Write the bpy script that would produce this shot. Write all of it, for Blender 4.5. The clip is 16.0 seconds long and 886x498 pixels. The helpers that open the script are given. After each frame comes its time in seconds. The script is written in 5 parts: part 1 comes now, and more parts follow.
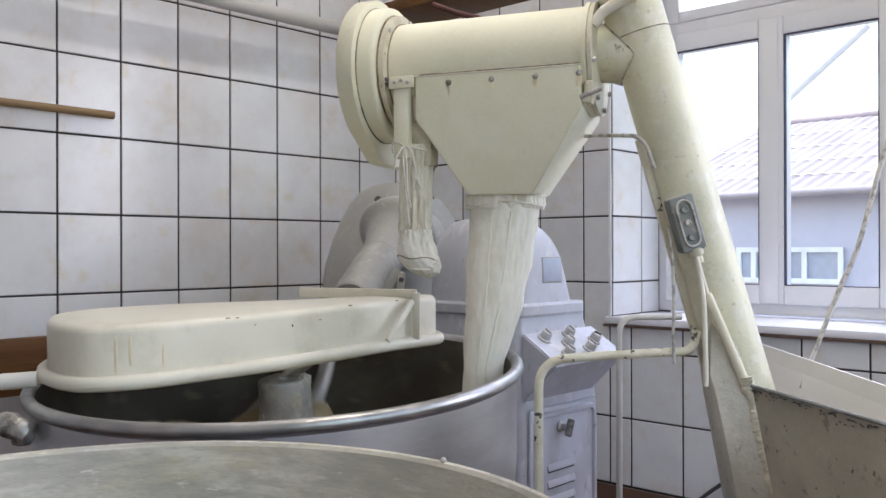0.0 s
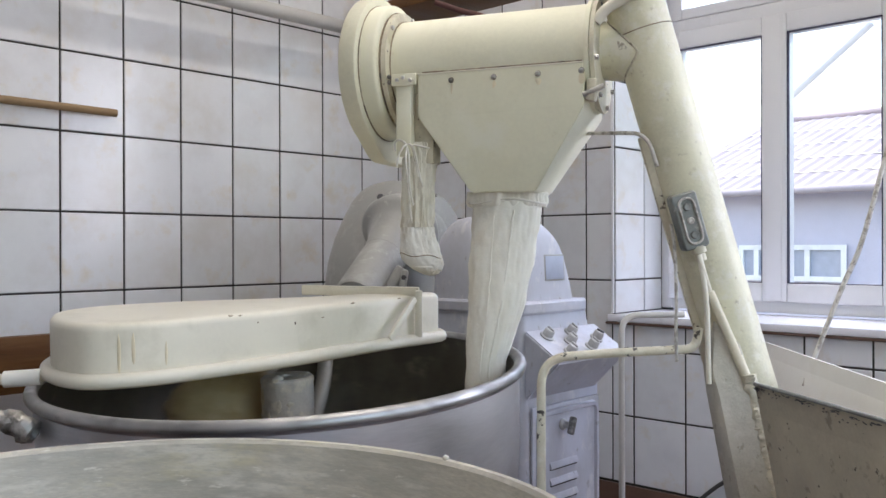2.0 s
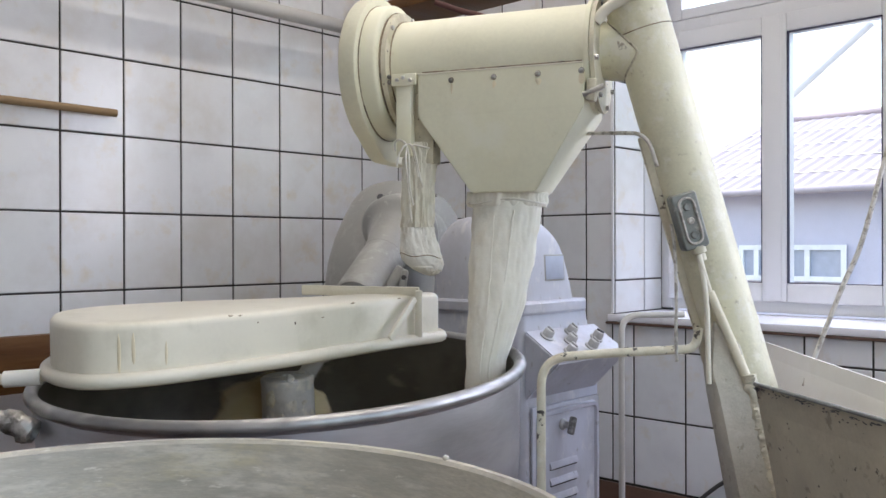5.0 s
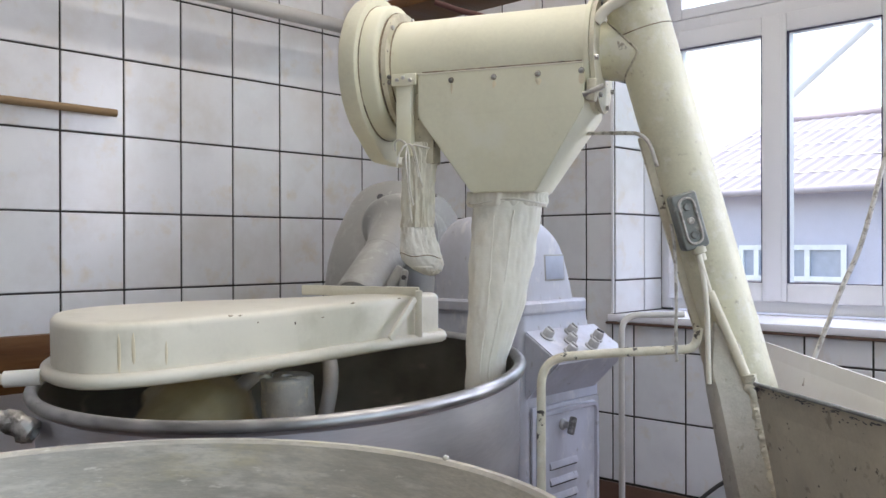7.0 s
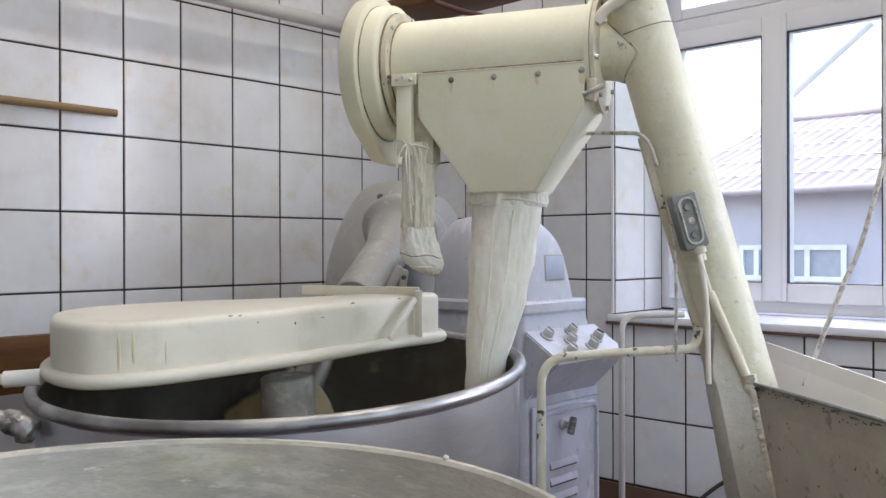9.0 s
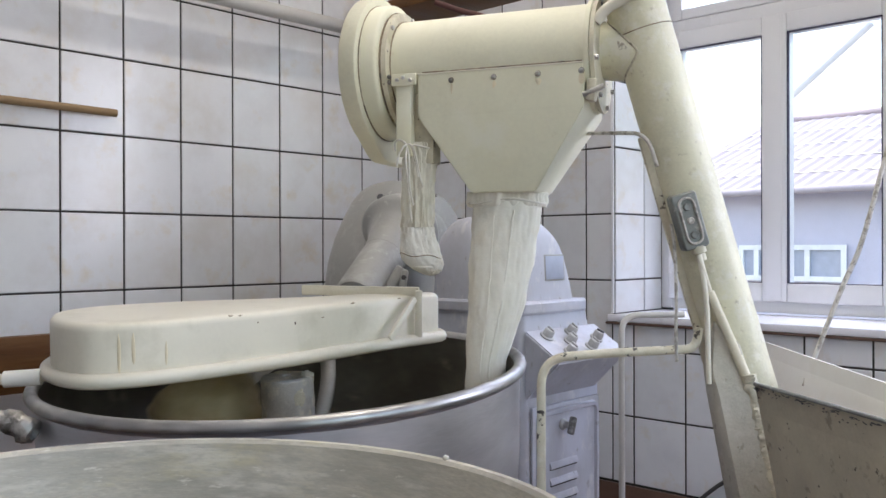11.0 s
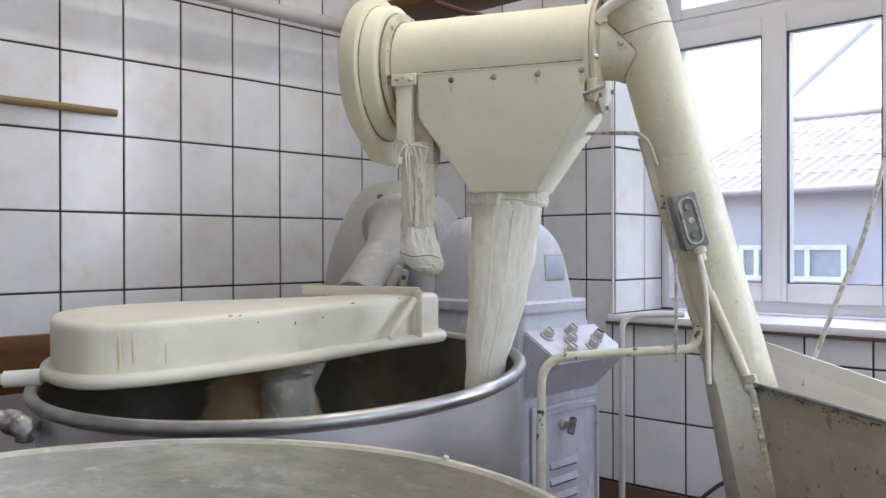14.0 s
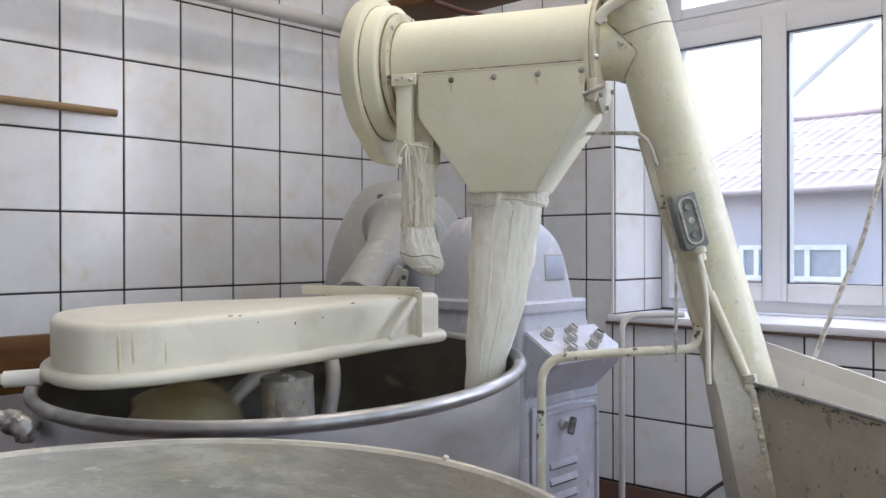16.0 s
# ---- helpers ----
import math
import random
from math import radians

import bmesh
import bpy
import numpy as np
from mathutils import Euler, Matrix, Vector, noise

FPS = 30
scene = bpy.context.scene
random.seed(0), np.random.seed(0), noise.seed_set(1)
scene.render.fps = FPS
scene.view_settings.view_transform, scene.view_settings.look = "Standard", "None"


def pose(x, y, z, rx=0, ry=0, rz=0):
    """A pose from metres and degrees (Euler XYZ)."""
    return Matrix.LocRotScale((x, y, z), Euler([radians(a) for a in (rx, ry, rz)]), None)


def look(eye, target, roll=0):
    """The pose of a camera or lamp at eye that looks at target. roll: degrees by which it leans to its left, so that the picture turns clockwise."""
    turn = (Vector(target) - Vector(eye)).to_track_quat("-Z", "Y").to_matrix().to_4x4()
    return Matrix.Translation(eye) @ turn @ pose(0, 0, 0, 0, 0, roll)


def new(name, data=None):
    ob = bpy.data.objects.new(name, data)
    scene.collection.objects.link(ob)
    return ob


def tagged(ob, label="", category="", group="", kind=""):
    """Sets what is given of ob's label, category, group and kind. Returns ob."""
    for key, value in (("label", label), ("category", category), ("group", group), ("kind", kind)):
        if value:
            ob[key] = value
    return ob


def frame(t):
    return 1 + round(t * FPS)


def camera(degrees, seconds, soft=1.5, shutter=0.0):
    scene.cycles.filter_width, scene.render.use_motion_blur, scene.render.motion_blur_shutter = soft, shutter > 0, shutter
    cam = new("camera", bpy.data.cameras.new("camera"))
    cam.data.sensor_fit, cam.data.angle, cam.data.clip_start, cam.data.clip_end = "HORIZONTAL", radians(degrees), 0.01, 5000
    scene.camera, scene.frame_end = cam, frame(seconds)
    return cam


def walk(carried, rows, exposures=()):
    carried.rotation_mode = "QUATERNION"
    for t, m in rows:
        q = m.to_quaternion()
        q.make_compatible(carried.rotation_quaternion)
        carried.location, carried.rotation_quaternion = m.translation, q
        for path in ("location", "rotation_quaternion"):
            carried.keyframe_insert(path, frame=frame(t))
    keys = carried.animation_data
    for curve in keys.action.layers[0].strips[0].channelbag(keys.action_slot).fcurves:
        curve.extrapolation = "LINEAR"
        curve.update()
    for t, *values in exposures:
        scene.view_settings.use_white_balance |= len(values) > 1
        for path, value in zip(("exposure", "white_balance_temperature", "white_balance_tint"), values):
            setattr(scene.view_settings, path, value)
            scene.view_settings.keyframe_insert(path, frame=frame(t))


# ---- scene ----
cam = camera(53.7, 16.0, soft=1.5, shutter=0.5)
EYE = (0.0, 0.0, 1.0)


def aim(turn, tilt):
    """The camera's pose, turned to its right and tilted up by small angles in degrees."""
    return pose(*EYE, 90 - 0.08 + tilt, 0, -turn) @ pose(0, 0, 0, 0, 0, -0.17)


walk(cam, [(0.0, aim(0.165, 0.15)), (0.5, aim(0.11, 0.065)), (1.0, aim(0.05, 0.055)), (1.5, aim(0.03, 0.01)),
           (2.0, aim(0, 0)), (9.0, aim(0, 0)), (16.0, aim(0, 0))],
     exposures=[(0.0, 1.88), (16.0, 1.88)])

# ---- world and light ----
world = bpy.data.worlds.new("sky")
scene.world = world
world.use_nodes = True
_n = world.node_tree.nodes
_sky = _n.new("ShaderNodeTexSky")
_sky.sky_type = "NISHITA"
_sky.sun_disc = False
_sky.sun_elevation, _sky.sun_rotation = radians(41), radians(317)
_sky.air_density, _sky.dust_density = 1.4, 3.0
_n["Background"].inputs["Strength"].default_value = 0.15
world.node_tree.links.new(_sky.outputs[0], _n["Background"].inputs["Color"])

ROOM = pose(-0.0416, 3.9142, 0, 0, 0, 46.85)  # room axes: x along the long tiled wall, y into the corner


def sun_light():
    d = bpy.data.lights.new("overcast_sun", "SUN")
    d.energy, d.angle, d.color = 1.2, radians(30), (1.0, 0.97, 0.93)
    ob = new("overcast_sun", d)
    ob.matrix_world = ROOM @ look((0.5, 8, 7), (0, 0, 0))


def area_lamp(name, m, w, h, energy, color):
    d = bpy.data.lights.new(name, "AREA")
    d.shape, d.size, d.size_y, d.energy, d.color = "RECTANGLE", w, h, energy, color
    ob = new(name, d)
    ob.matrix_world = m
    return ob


sun_light()
# daylight in the window and an unseen side opening, tubes of three ceiling lights
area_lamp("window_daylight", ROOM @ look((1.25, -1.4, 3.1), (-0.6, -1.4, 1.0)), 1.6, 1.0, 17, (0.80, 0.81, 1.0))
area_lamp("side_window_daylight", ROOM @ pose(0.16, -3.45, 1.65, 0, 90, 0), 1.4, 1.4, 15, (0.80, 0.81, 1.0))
# added fill from behind the camera, set in an unseen opening
area_lamp("rear_fill", ROOM @ pose(-2.2, -4.45, 1.75, 90, 0, 0), 2.6, 1.5, 1.4, (1.0, 0.91, 0.88))
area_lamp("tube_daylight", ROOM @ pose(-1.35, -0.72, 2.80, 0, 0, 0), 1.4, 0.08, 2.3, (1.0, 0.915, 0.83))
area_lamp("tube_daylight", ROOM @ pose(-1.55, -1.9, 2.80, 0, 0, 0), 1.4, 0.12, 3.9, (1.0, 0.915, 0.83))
# far tube, out of view, added as fill
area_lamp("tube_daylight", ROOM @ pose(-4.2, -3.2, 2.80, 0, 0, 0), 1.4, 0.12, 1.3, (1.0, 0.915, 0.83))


# ---- materials ----
def material(name, base, rough=0.5, metal=0.0, spots=(), grain=0.08, bump=0.1, scale=30.0, stretch=(1, 1, 1), random_tint=0.0,
             coat=0.0, spec=0.5):
    """Principled paint with cloudy and fine variation, patches of other colours (colour, scale, from, to, strength) and relief."""
    m = bpy.data.materials.new(name)
    m.use_nodes = True
    nt = m.node_tree
    N, K = nt.nodes, nt.links
    b = N["Principled BSDF"]
    tc = N.new("ShaderNodeTexCoord")
    mp = N.new("ShaderNodeMapping")
    mp.inputs["Scale"].default_value = stretch
    vec = mp.outputs[0]
    oi = N.new("ShaderNodeObjectInfo")
    add = N.new("ShaderNodeVectorMath")
    add.operation = "MULTIPLY_ADD"
    K.new(oi.outputs["Random"], add.inputs[0])
    add.inputs[1].default_value = (17.0, 31.0, 23.0)
    K.new(tc.outputs["Object"], add.inputs[2])
    K.new(add.outputs[0], mp.inputs["Vector"])

    def tex(sc, detail=4.0, rough_=0.55):
        n = N.new("ShaderNodeTexNoise")
        n.inputs["Scale"].default_value, n.inputs["Detail"].default_value = sc, detail
        n.inputs["Roughness"].default_value = rough_
        K.new(vec, n.inputs["Vector"])
        return n.outputs["Fac"]

    def ramp(src, a, c):
        r = N.new("ShaderNodeMapRange")
        r.inputs["From Min"].default_value, r.inputs["From Max"].default_value = a, c
        K.new(src, r.inputs["Value"])
        return r.outputs[0]

    def mix(fac, c1, c2, mode="MIX"):
        x = N.new("ShaderNodeMix")
        x.data_type, x.blend_type = "RGBA", mode
        for sock, v in ((x.inputs[0], fac), (x.inputs[6], c1), (x.inputs[7], c2)):
            if hasattr(v, "links"):
                K.new(v, sock)
            elif isinstance(v, float):
                sock.default_value = v
            else:
                sock.default_value = (*v, 1)
        return x.outputs[2]

    fine = tex(scale * 8)
    cloud = tex(scale * 0.25)
    dark = tuple(max(0, v * (1 - 2.2 * grain)) for v in base)
    light = tuple(min(1, v * (1 + 1.2 * grain)) for v in base)
    col = mix(ramp(cloud, 0.3, 0.7), dark, light)
    col = mix(ramp(fine, 0.35, 0.75), col, mix(0.5, col, light))
    for c, sc, a, z, k in spots:
        f = ramp(tex(sc, 5.0, 0.62), a, z)
        mm = N.new("ShaderNodeMath")
        mm.operation = "MULTIPLY"
        mm.inputs[1].default_value = k
        K.new(f, mm.inputs[0])
        col = mix(mm.outputs[0], col, c)
    if random_tint:
        r = ramp(oi.outputs["Random"], 0, 1)
        r.node.inputs["To Min"].default_value, r.node.inputs["To Max"].default_value = 1 - random_tint, 1.0
        hs = N.new("ShaderNodeHueSaturation")
        K.new(r, hs.inputs["Value"])
        K.new(col, hs.inputs["Color"])
        col = hs.outputs[0]
    K.new(col, b.inputs["Base Color"])
    rr = ramp(cloud, 0.2, 0.8)
    rr.node.inputs["To Min"].default_value, rr.node.inputs["To Max"].default_value = max(0.02, rough - 0.08), min(1, rough + 0.1)
    K.new(rr, b.inputs["Roughness"])
    b.inputs["Metallic"].default_value = metal
    b.inputs["Specular IOR Level"].default_value = spec
    b.inputs["Coat Weight"].default_value = coat
    bp = N.new("ShaderNodeBump")
    bp.inputs["Strength"].default_value, bp.inputs["Distance"].default_value = bump, 0.004
    K.new(tex(scale * 1.5, 6.0), bp.inputs["Height"])
    K.new(bp.outputs[0], b.inputs["Normal"])
    return m


def emitter(name, color, strength):
    m = bpy.data.materials.new(name)
    m.use_nodes = True
    b = m.node_tree.nodes["Principled BSDF"]
    b.inputs["Base Color"].default_value = (*color, 1)
    b.inputs["Emission Color"].default_value = (*color, 1)
    b.inputs["Emission Strength"].default_value = strength
    return m


def glass_mat():
    m = bpy.data.materials.new("window_glass")
    m.use_nodes = True
    b = m.node_tree.nodes["Principled BSDF"]
    b.inputs["Base Color"].default_value = (0.97, 0.98, 1.0, 1)
    b.inputs["Roughness"].default_value = 0.0
    b.inputs["IOR"].default_value = 1.02
    b.inputs["Transmission Weight"].default_value = 1.0
    return m


TILE = material("glazed_tile", (0.715, 0.72, 0.745), 0.14, spots=[((0.64, 0.54, 0.40), 9, 0.56, 0.72, 0.55), ((0.56, 0.56, 0.60), 6, 0.45, 0.72, 0.45), ((0.64, 0.58, 0.50), 3, 0.5, 0.7, 0.35)],
                grain=0.03, bump=0.006, scale=4, random_tint=0.06, spec=0.38)
GROUT = material("dark_grout", (0.035, 0.033, 0.032), 0.9, grain=0.2, bump=0.3, scale=60)
PLASTER = material("white_plaster", (0.72, 0.71, 0.69), 0.85, grain=0.05, bump=0.25, scale=30)
FLOOR = material("terracotta_floor", (0.16, 0.085, 0.06), 0.45, grain=0.2, scale=10, random_tint=0.2, spots=[((0.45, 0.42, 0.38), 14, 0.55, 0.8, 0.5)])
CREAM = material("cream_enamel", (0.76, 0.74, 0.575), 0.50, spots=[((0.58, 0.54, 0.36), 4, 0.50, 0.80, 0.40), ((0.79, 0.78, 0.69), 9, 0.54, 0.70, 0.4), ((0.50, 0.43, 0.26), 26, 0.66, 0.74, 0.35), ((0.20, 0.15, 0.09), 60, 0.72, 0.74, 0.5)],
                 grain=0.05, bump=0.16, scale=14)
CREAM_PALE = material("pale_cream_enamel", (0.75, 0.715, 0.60), 0.42, spots=[((0.55, 0.52, 0.40), 9, 0.55, 0.70, 0.45), ((0.60, 0.52, 0.36), 4, 0.64, 0.85, 0.3), ((0.40, 0.36, 0.28), 30, 0.72, 0.82, 0.3)],
                      grain=0.04, bump=0.10, scale=14, coat=0.15)
CREAM_WORN = material("worn_cream_enamel", (0.66, 0.62, 0.48), 0.5, spots=[((0.30, 0.25, 0.17), 9, 0.52, 0.75, 0.6), ((0.75, 0.72, 0.62), 22, 0.55, 0.7, 0.6), ((0.07, 0.055, 0.04), 48, 0.635, 0.66, 0.9)],
                      grain=0.1, bump=0.5, scale=24)
PLATE_DIRTY = material("dirty_cream_sheet", (0.52, 0.48, 0.36), 0.55, spots=[((0.34, 0.30, 0.21), 5, 0.45, 0.7, 0.5), ((0.62, 0.57, 0.44), 18, 0.56, 0.7, 0.5), ((0.20, 0.16, 0.11), 26, 0.60, 0.68, 0.6), ((0.06, 0.05, 0.04), 45, 0.655, 0.68, 0.9)],
                       grain=0.1, bump=0.3, scale=18)
GREY_PAINT = material("grey_machine_enamel", (0.33, 0.33, 0.31), 0.42, spots=[((0.34, 0.33, 0.29), 7, 0.48, 0.68, 0.6), ((0.50, 0.50, 0.48), 11, 0.52, 0.7, 0.5), ((0.62, 0.60, 0.57), 25, 0.62, 0.75, 0.5)],
                      grain=0.06, bump=0.1, scale=16)
GREY_BLUE = material("bluish_grey_enamel", (0.50, 0.515, 0.585), 0.42, spots=[((0.40, 0.40, 0.42), 5, 0.46, 0.64, 0.6), ((0.70, 0.69, 0.68), 22, 0.57, 0.68, 0.5), ((0.28, 0.27, 0.27), 40, 0.65, 0.69, 0.6)],
                     grain=0.06, bump=0.45, scale=9, stretch=(1, 1, 0.6))
STEEL = material("brushed_steel", (0.72, 0.72, 0.75), 0.38, 0.92, spots=[((0.78, 0.77, 0.75), 5, 0.55, 0.70, 0.45), ((0.35, 0.35, 0.36), 3, 0.45, 0.7, 0.4), ((0.72, 0.70, 0.66), 16, 0.62, 0.72, 0.5)],
                 grain=0.1, bump=0.05, scale=10, stretch=(1, 1, 3))
# floury steel; the shade under the guard is put into its dark base
STEEL_SHADED = material("floury_shaded_steel", (0.115, 0.108, 0.09), 0.46, 0.35, spots=[((0.22, 0.21, 0.18), 4, 0.45, 0.65, 0.7), ((0.55, 0.50, 0.40), 14, 0.60, 0.75, 0.5)],
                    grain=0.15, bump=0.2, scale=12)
RIM_STEEL = material("worn_bright_steel", (0.42, 0.42, 0.42), 0.40, 0.9, spots=[((0.66, 0.65, 0.62), 10, 0.50, 0.62, 0.6), ((0.17, 0.17, 0.165), 8, 0.46, 0.62, 0.65), ((0.12, 0.12, 0.11), 28, 0.56, 0.66, 0.5)], grain=0.1, bump=0.15, scale=14)
BOWL_IN = material("dough_stained_steel", (0.60, 0.57, 0.495), 0.55, 0.10, spots=[((0.62, 0.57, 0.38), 6, 0.52, 0.62, 0.55), ((0.36, 0.35, 0.31), 5, 0.48, 0.60, 0.55), ((0.72, 0.70, 0.64), 9, 0.53, 0.64, 0.6), ((0.40, 0.39, 0.35), 26, 0.52, 0.64, 0.5), ((0.45, 0.44, 0.40), 70, 0.52, 0.66, 0.5), ((0.78, 0.76, 0.70), 34, 0.635, 0.70, 0.7)],
                   grain=0.14, bump=0.45, scale=16, stretch=(0.8, 0.8, 3.0))
STEEL_DIRTY = material("stained_steel", (0.50, 0.49, 0.47), 0.42, 0.7, spots=[((0.08, 0.075, 0.065), 13, 0.49, 0.60, 0.8), ((0.74, 0.72, 0.66), 24, 0.56, 0.63, 0.8)], grain=0.15, bump=0.6, scale=25)
POST_MAT = material("floury_steel_post", (0.58, 0.57, 0.55), 0.5, 0.4, spots=[((0.74, 0.71, 0.63), 22, 0.53, 0.60, 0.9), ((0.30, 0.29, 0.28), 12, 0.5, 0.7, 0.6)], grain=0.12, bump=0.6, scale=30)
CLOTH = material("floury_cotton", (0.84, 0.82, 0.73), 0.95, spots=[((0.66, 0.58, 0.42), 9, 0.5, 0.75, 0.4), ((0.88, 0.86, 0.80), 30, 0.55, 0.7, 0.5)], grain=0.05, bump=0.45, scale=26)
CLOTH_WHITE = material("white_cotton", (0.76, 0.74, 0.67), 0.95, spots=[((0.40, 0.34, 0.22), 13, 0.50, 0.66, 0.65), ((0.84, 0.83, 0.78), 24, 0.55, 0.66, 0.6)], grain=0.08, bump=0.8, scale=40)
CLOTH_DIRTY = material("stained_cotton", (0.72, 0.69, 0.58), 0.95, spots=[((0.36, 0.29, 0.17), 14, 0.46, 0.66, 0.65), ((0.80, 0.78, 0.70), 24, 0.55, 0.66, 0.6)], grain=0.1, bump=0.8, scale=40, stretch=(1, 1, 0.35))
DOUGH = material("pale_dough", (0.50, 0.41, 0.23), 0.55, spots=[((0.42, 0.30, 0.12), 9, 0.45, 0.7, 0.5), ((0.62, 0.53, 0.33), 22, 0.55, 0.75, 0.5)], grain=0.08, bump=0.5, scale=14)
WOOD = material("varnished_wood", (0.12, 0.055, 0.018), 0.55, spots=[((0.075, 0.025, 0.003), 9, 0.45, 0.7, 0.7), ((0.02, 0.008, 0.004), 30, 0.63, 0.68, 0.8)], grain=0.2, bump=0.2, scale=14, stretch=(0.3, 4, 4), spec=0.2)
WOOD_OLD = material("worn_wood_rod", (0.27, 0.175, 0.085), 0.6, spots=[((0.20, 0.12, 0.06), 8, 0.45, 0.7, 0.6)], grain=0.15, bump=0.3, scale=20, stretch=(0.3, 3, 3))
PVC = material("white_pvc", (0.80, 0.81, 0.84), 0.3, grain=0.02, bump=0.02, scale=8)
# near-black navy, paints the shadow gap round each pane
SHADOW_GAP = material("sash_shadow_gap", (0.05, 0.05, 0.09), 0.7, grain=0.1, bump=0.1)
SILL_MAT = material("sill_board", (0.78, 0.78, 0.83), 0.35, grain=0.03, bump=0.04, scale=10, spots=[((0.45, 0.40, 0.38), 12, 0.68, 0.8, 0.5)])
BROWN_EDGE = material("brown_edge_strip", (0.13, 0.075, 0.055), 0.5, grain=0.15, bump=0.1)
PIPE_GREY = material("grey_painted_pipe", (0.48, 0.47, 0.45), 0.5, grain=0.08, bump=0.15, scale=20)
CABLE = material("floury_cable", (0.62, 0.60, 0.56), 0.7, spots=[((0.28, 0.26, 0.23), 60, 0.50, 0.58, 0.8)], grain=0.15, bump=0.8, scale=60)
CABLE_DARK = material("dark_cable", (0.06, 0.06, 0.06), 0.6, grain=0.1)
SWITCH_GREY = material("grey_cast_box", (0.22, 0.23, 0.22), 0.5, 0.3, spots=[((0.55, 0.53, 0.48), 35, 0.55, 0.68, 0.7)], grain=0.15, bump=0.4, scale=40)
KNOB_GREY = material("grey_plastic_knob", (0.45, 0.45, 0.45), 0.4, grain=0.08, bump=0.1, scale=40)
KNOB_DARK = material("dark_plastic", (0.05, 0.05, 0.055), 0.4, grain=0.1)
PLAQUE = material("blue_nameplate", (0.40, 0.44, 0.55), 0.35, 0.2, grain=0.08, bump=0.15, scale=50)
LAMP_WHITE = emitter("lamp_diffuser", (1.0, 0.97, 0.92), 1.2)
# roof clay paled and greyed: haze and glare are in the colour
ROOF_HAZED = material("hazed_roof_clay", (0.42, 0.38, 0.42), 0.8, grain=0.1, bump=0.2, scale=8, random_tint=0.15)
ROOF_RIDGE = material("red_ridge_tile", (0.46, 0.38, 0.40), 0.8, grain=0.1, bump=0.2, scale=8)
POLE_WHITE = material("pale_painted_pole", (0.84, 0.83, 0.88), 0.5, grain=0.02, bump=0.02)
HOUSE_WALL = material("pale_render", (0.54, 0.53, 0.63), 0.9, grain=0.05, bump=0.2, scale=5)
# pane lightened to carry the haze over the distant house
PANE_HAZED = material("hazed_far_pane", (0.40, 0.43, 0.52), 0.1, grain=0.05, bump=0.0)
GROUND = material("yard_gravel", (0.22, 0.21, 0.19), 0.9, grain=0.2, bump=0.5, scale=6)
CREAM_TUBE = material("flaking_cream_enamel", (0.73, 0.705, 0.53), 0.42, spots=[((0.60, 0.54, 0.36), 6, 0.55, 0.8, 0.5), ((0.58, 0.54, 0.45), 6, 0.46, 0.74, 0.40), ((0.80, 0.78, 0.68), 24, 0.54, 0.62, 0.6), ((0.52, 0.46, 0.33), 34, 0.62, 0.68, 0.4), ((0.36, 0.31, 0.22), 50, 0.66, 0.74, 0.7), ((0.16, 0.13, 0.09), 24, 0.715, 0.75, 0.7)],
                      grain=0.09, bump=0.55, scale=20)
RAIL_MAT = material("chipped_cream_pipe", (0.70, 0.66, 0.52), 0.45, spots=[((0.55, 0.48, 0.33), 14, 0.5, 0.7, 0.5), ((0.80, 0.77, 0.66), 40, 0.55, 0.65, 0.5), ((0.04, 0.035, 0.03), 38, 0.60, 0.62, 0.95)], grain=0.08, bump=0.5, scale=40)
SHEET_WHITE = material("white_enamelled_sheet", (0.85, 0.84, 0.80), 0.4, spots=[((0.72, 0.68, 0.58), 6, 0.58, 0.75, 0.4)], grain=0.03, bump=0.08, scale=12)
CHANNEL = material("floury_grey_channel", (0.47, 0.45, 0.38), 0.6, spots=[((0.40, 0.37, 0.30), 5, 0.48, 0.8, 0.4), ((0.62, 0.60, 0.54), 40, 0.56, 0.70, 0.35), ((0.20, 0.17, 0.12), 60, 0.62, 0.68, 0.5)], grain=0.12, bump=0.9, scale=26)
HOSE_RED = material("dark_red_hose", (0.09, 0.03, 0.025), 0.6, grain=0.15, bump=0.2)
TINE_STEEL = material("floury_fork_steel", (0.58, 0.56, 0.52), 0.5, 0.3, spots=[((0.42, 0.40, 0.36), 12, 0.5, 0.7, 0.5)], grain=0.1, bump=0.3, scale=25)
CRUMB = material("dried_dough", (0.60, 0.57, 0.50), 0.8, spots=[((0.45, 0.42, 0.36), 40, 0.5, 0.65, 0.6)], grain=0.1, bump=0.5, scale=60)
CRUMB_YELLOW = material("yellowish_dried_dough", (0.60, 0.56, 0.44), 0.8, grain=0.15, bump=0.5, scale=60)
RUN_MAT = material("yellowed_paint_run", (0.74, 0.66, 0.47), 0.45, grain=0.1, bump=0.05)
RUST = material("rusty_weld", (0.30, 0.24, 0.16), 0.8, spots=[((0.05, 0.04, 0.03), 45, 0.5, 0.62, 0.9), ((0.60, 0.55, 0.42), 30, 0.5, 0.65, 0.7)], grain=0.2, bump=0.8, scale=50)
WELD = material("painted_weld", (0.56, 0.52, 0.40), 0.7, spots=[((0.10, 0.08, 0.06), 40, 0.52, 0.62, 0.9)], grain=0.2, bump=0.8, scale=50)
WELD_CREAM = material("lumpy_cream_paint", (0.62, 0.58, 0.45), 0.55, spots=[((0.42, 0.37, 0.26), 30, 0.52, 0.66, 0.5), ((0.72, 0.69, 0.58), 60, 0.55, 0.65, 0.5)], grain=0.1, bump=0.6, scale=50)
GLASS = glass_mat()


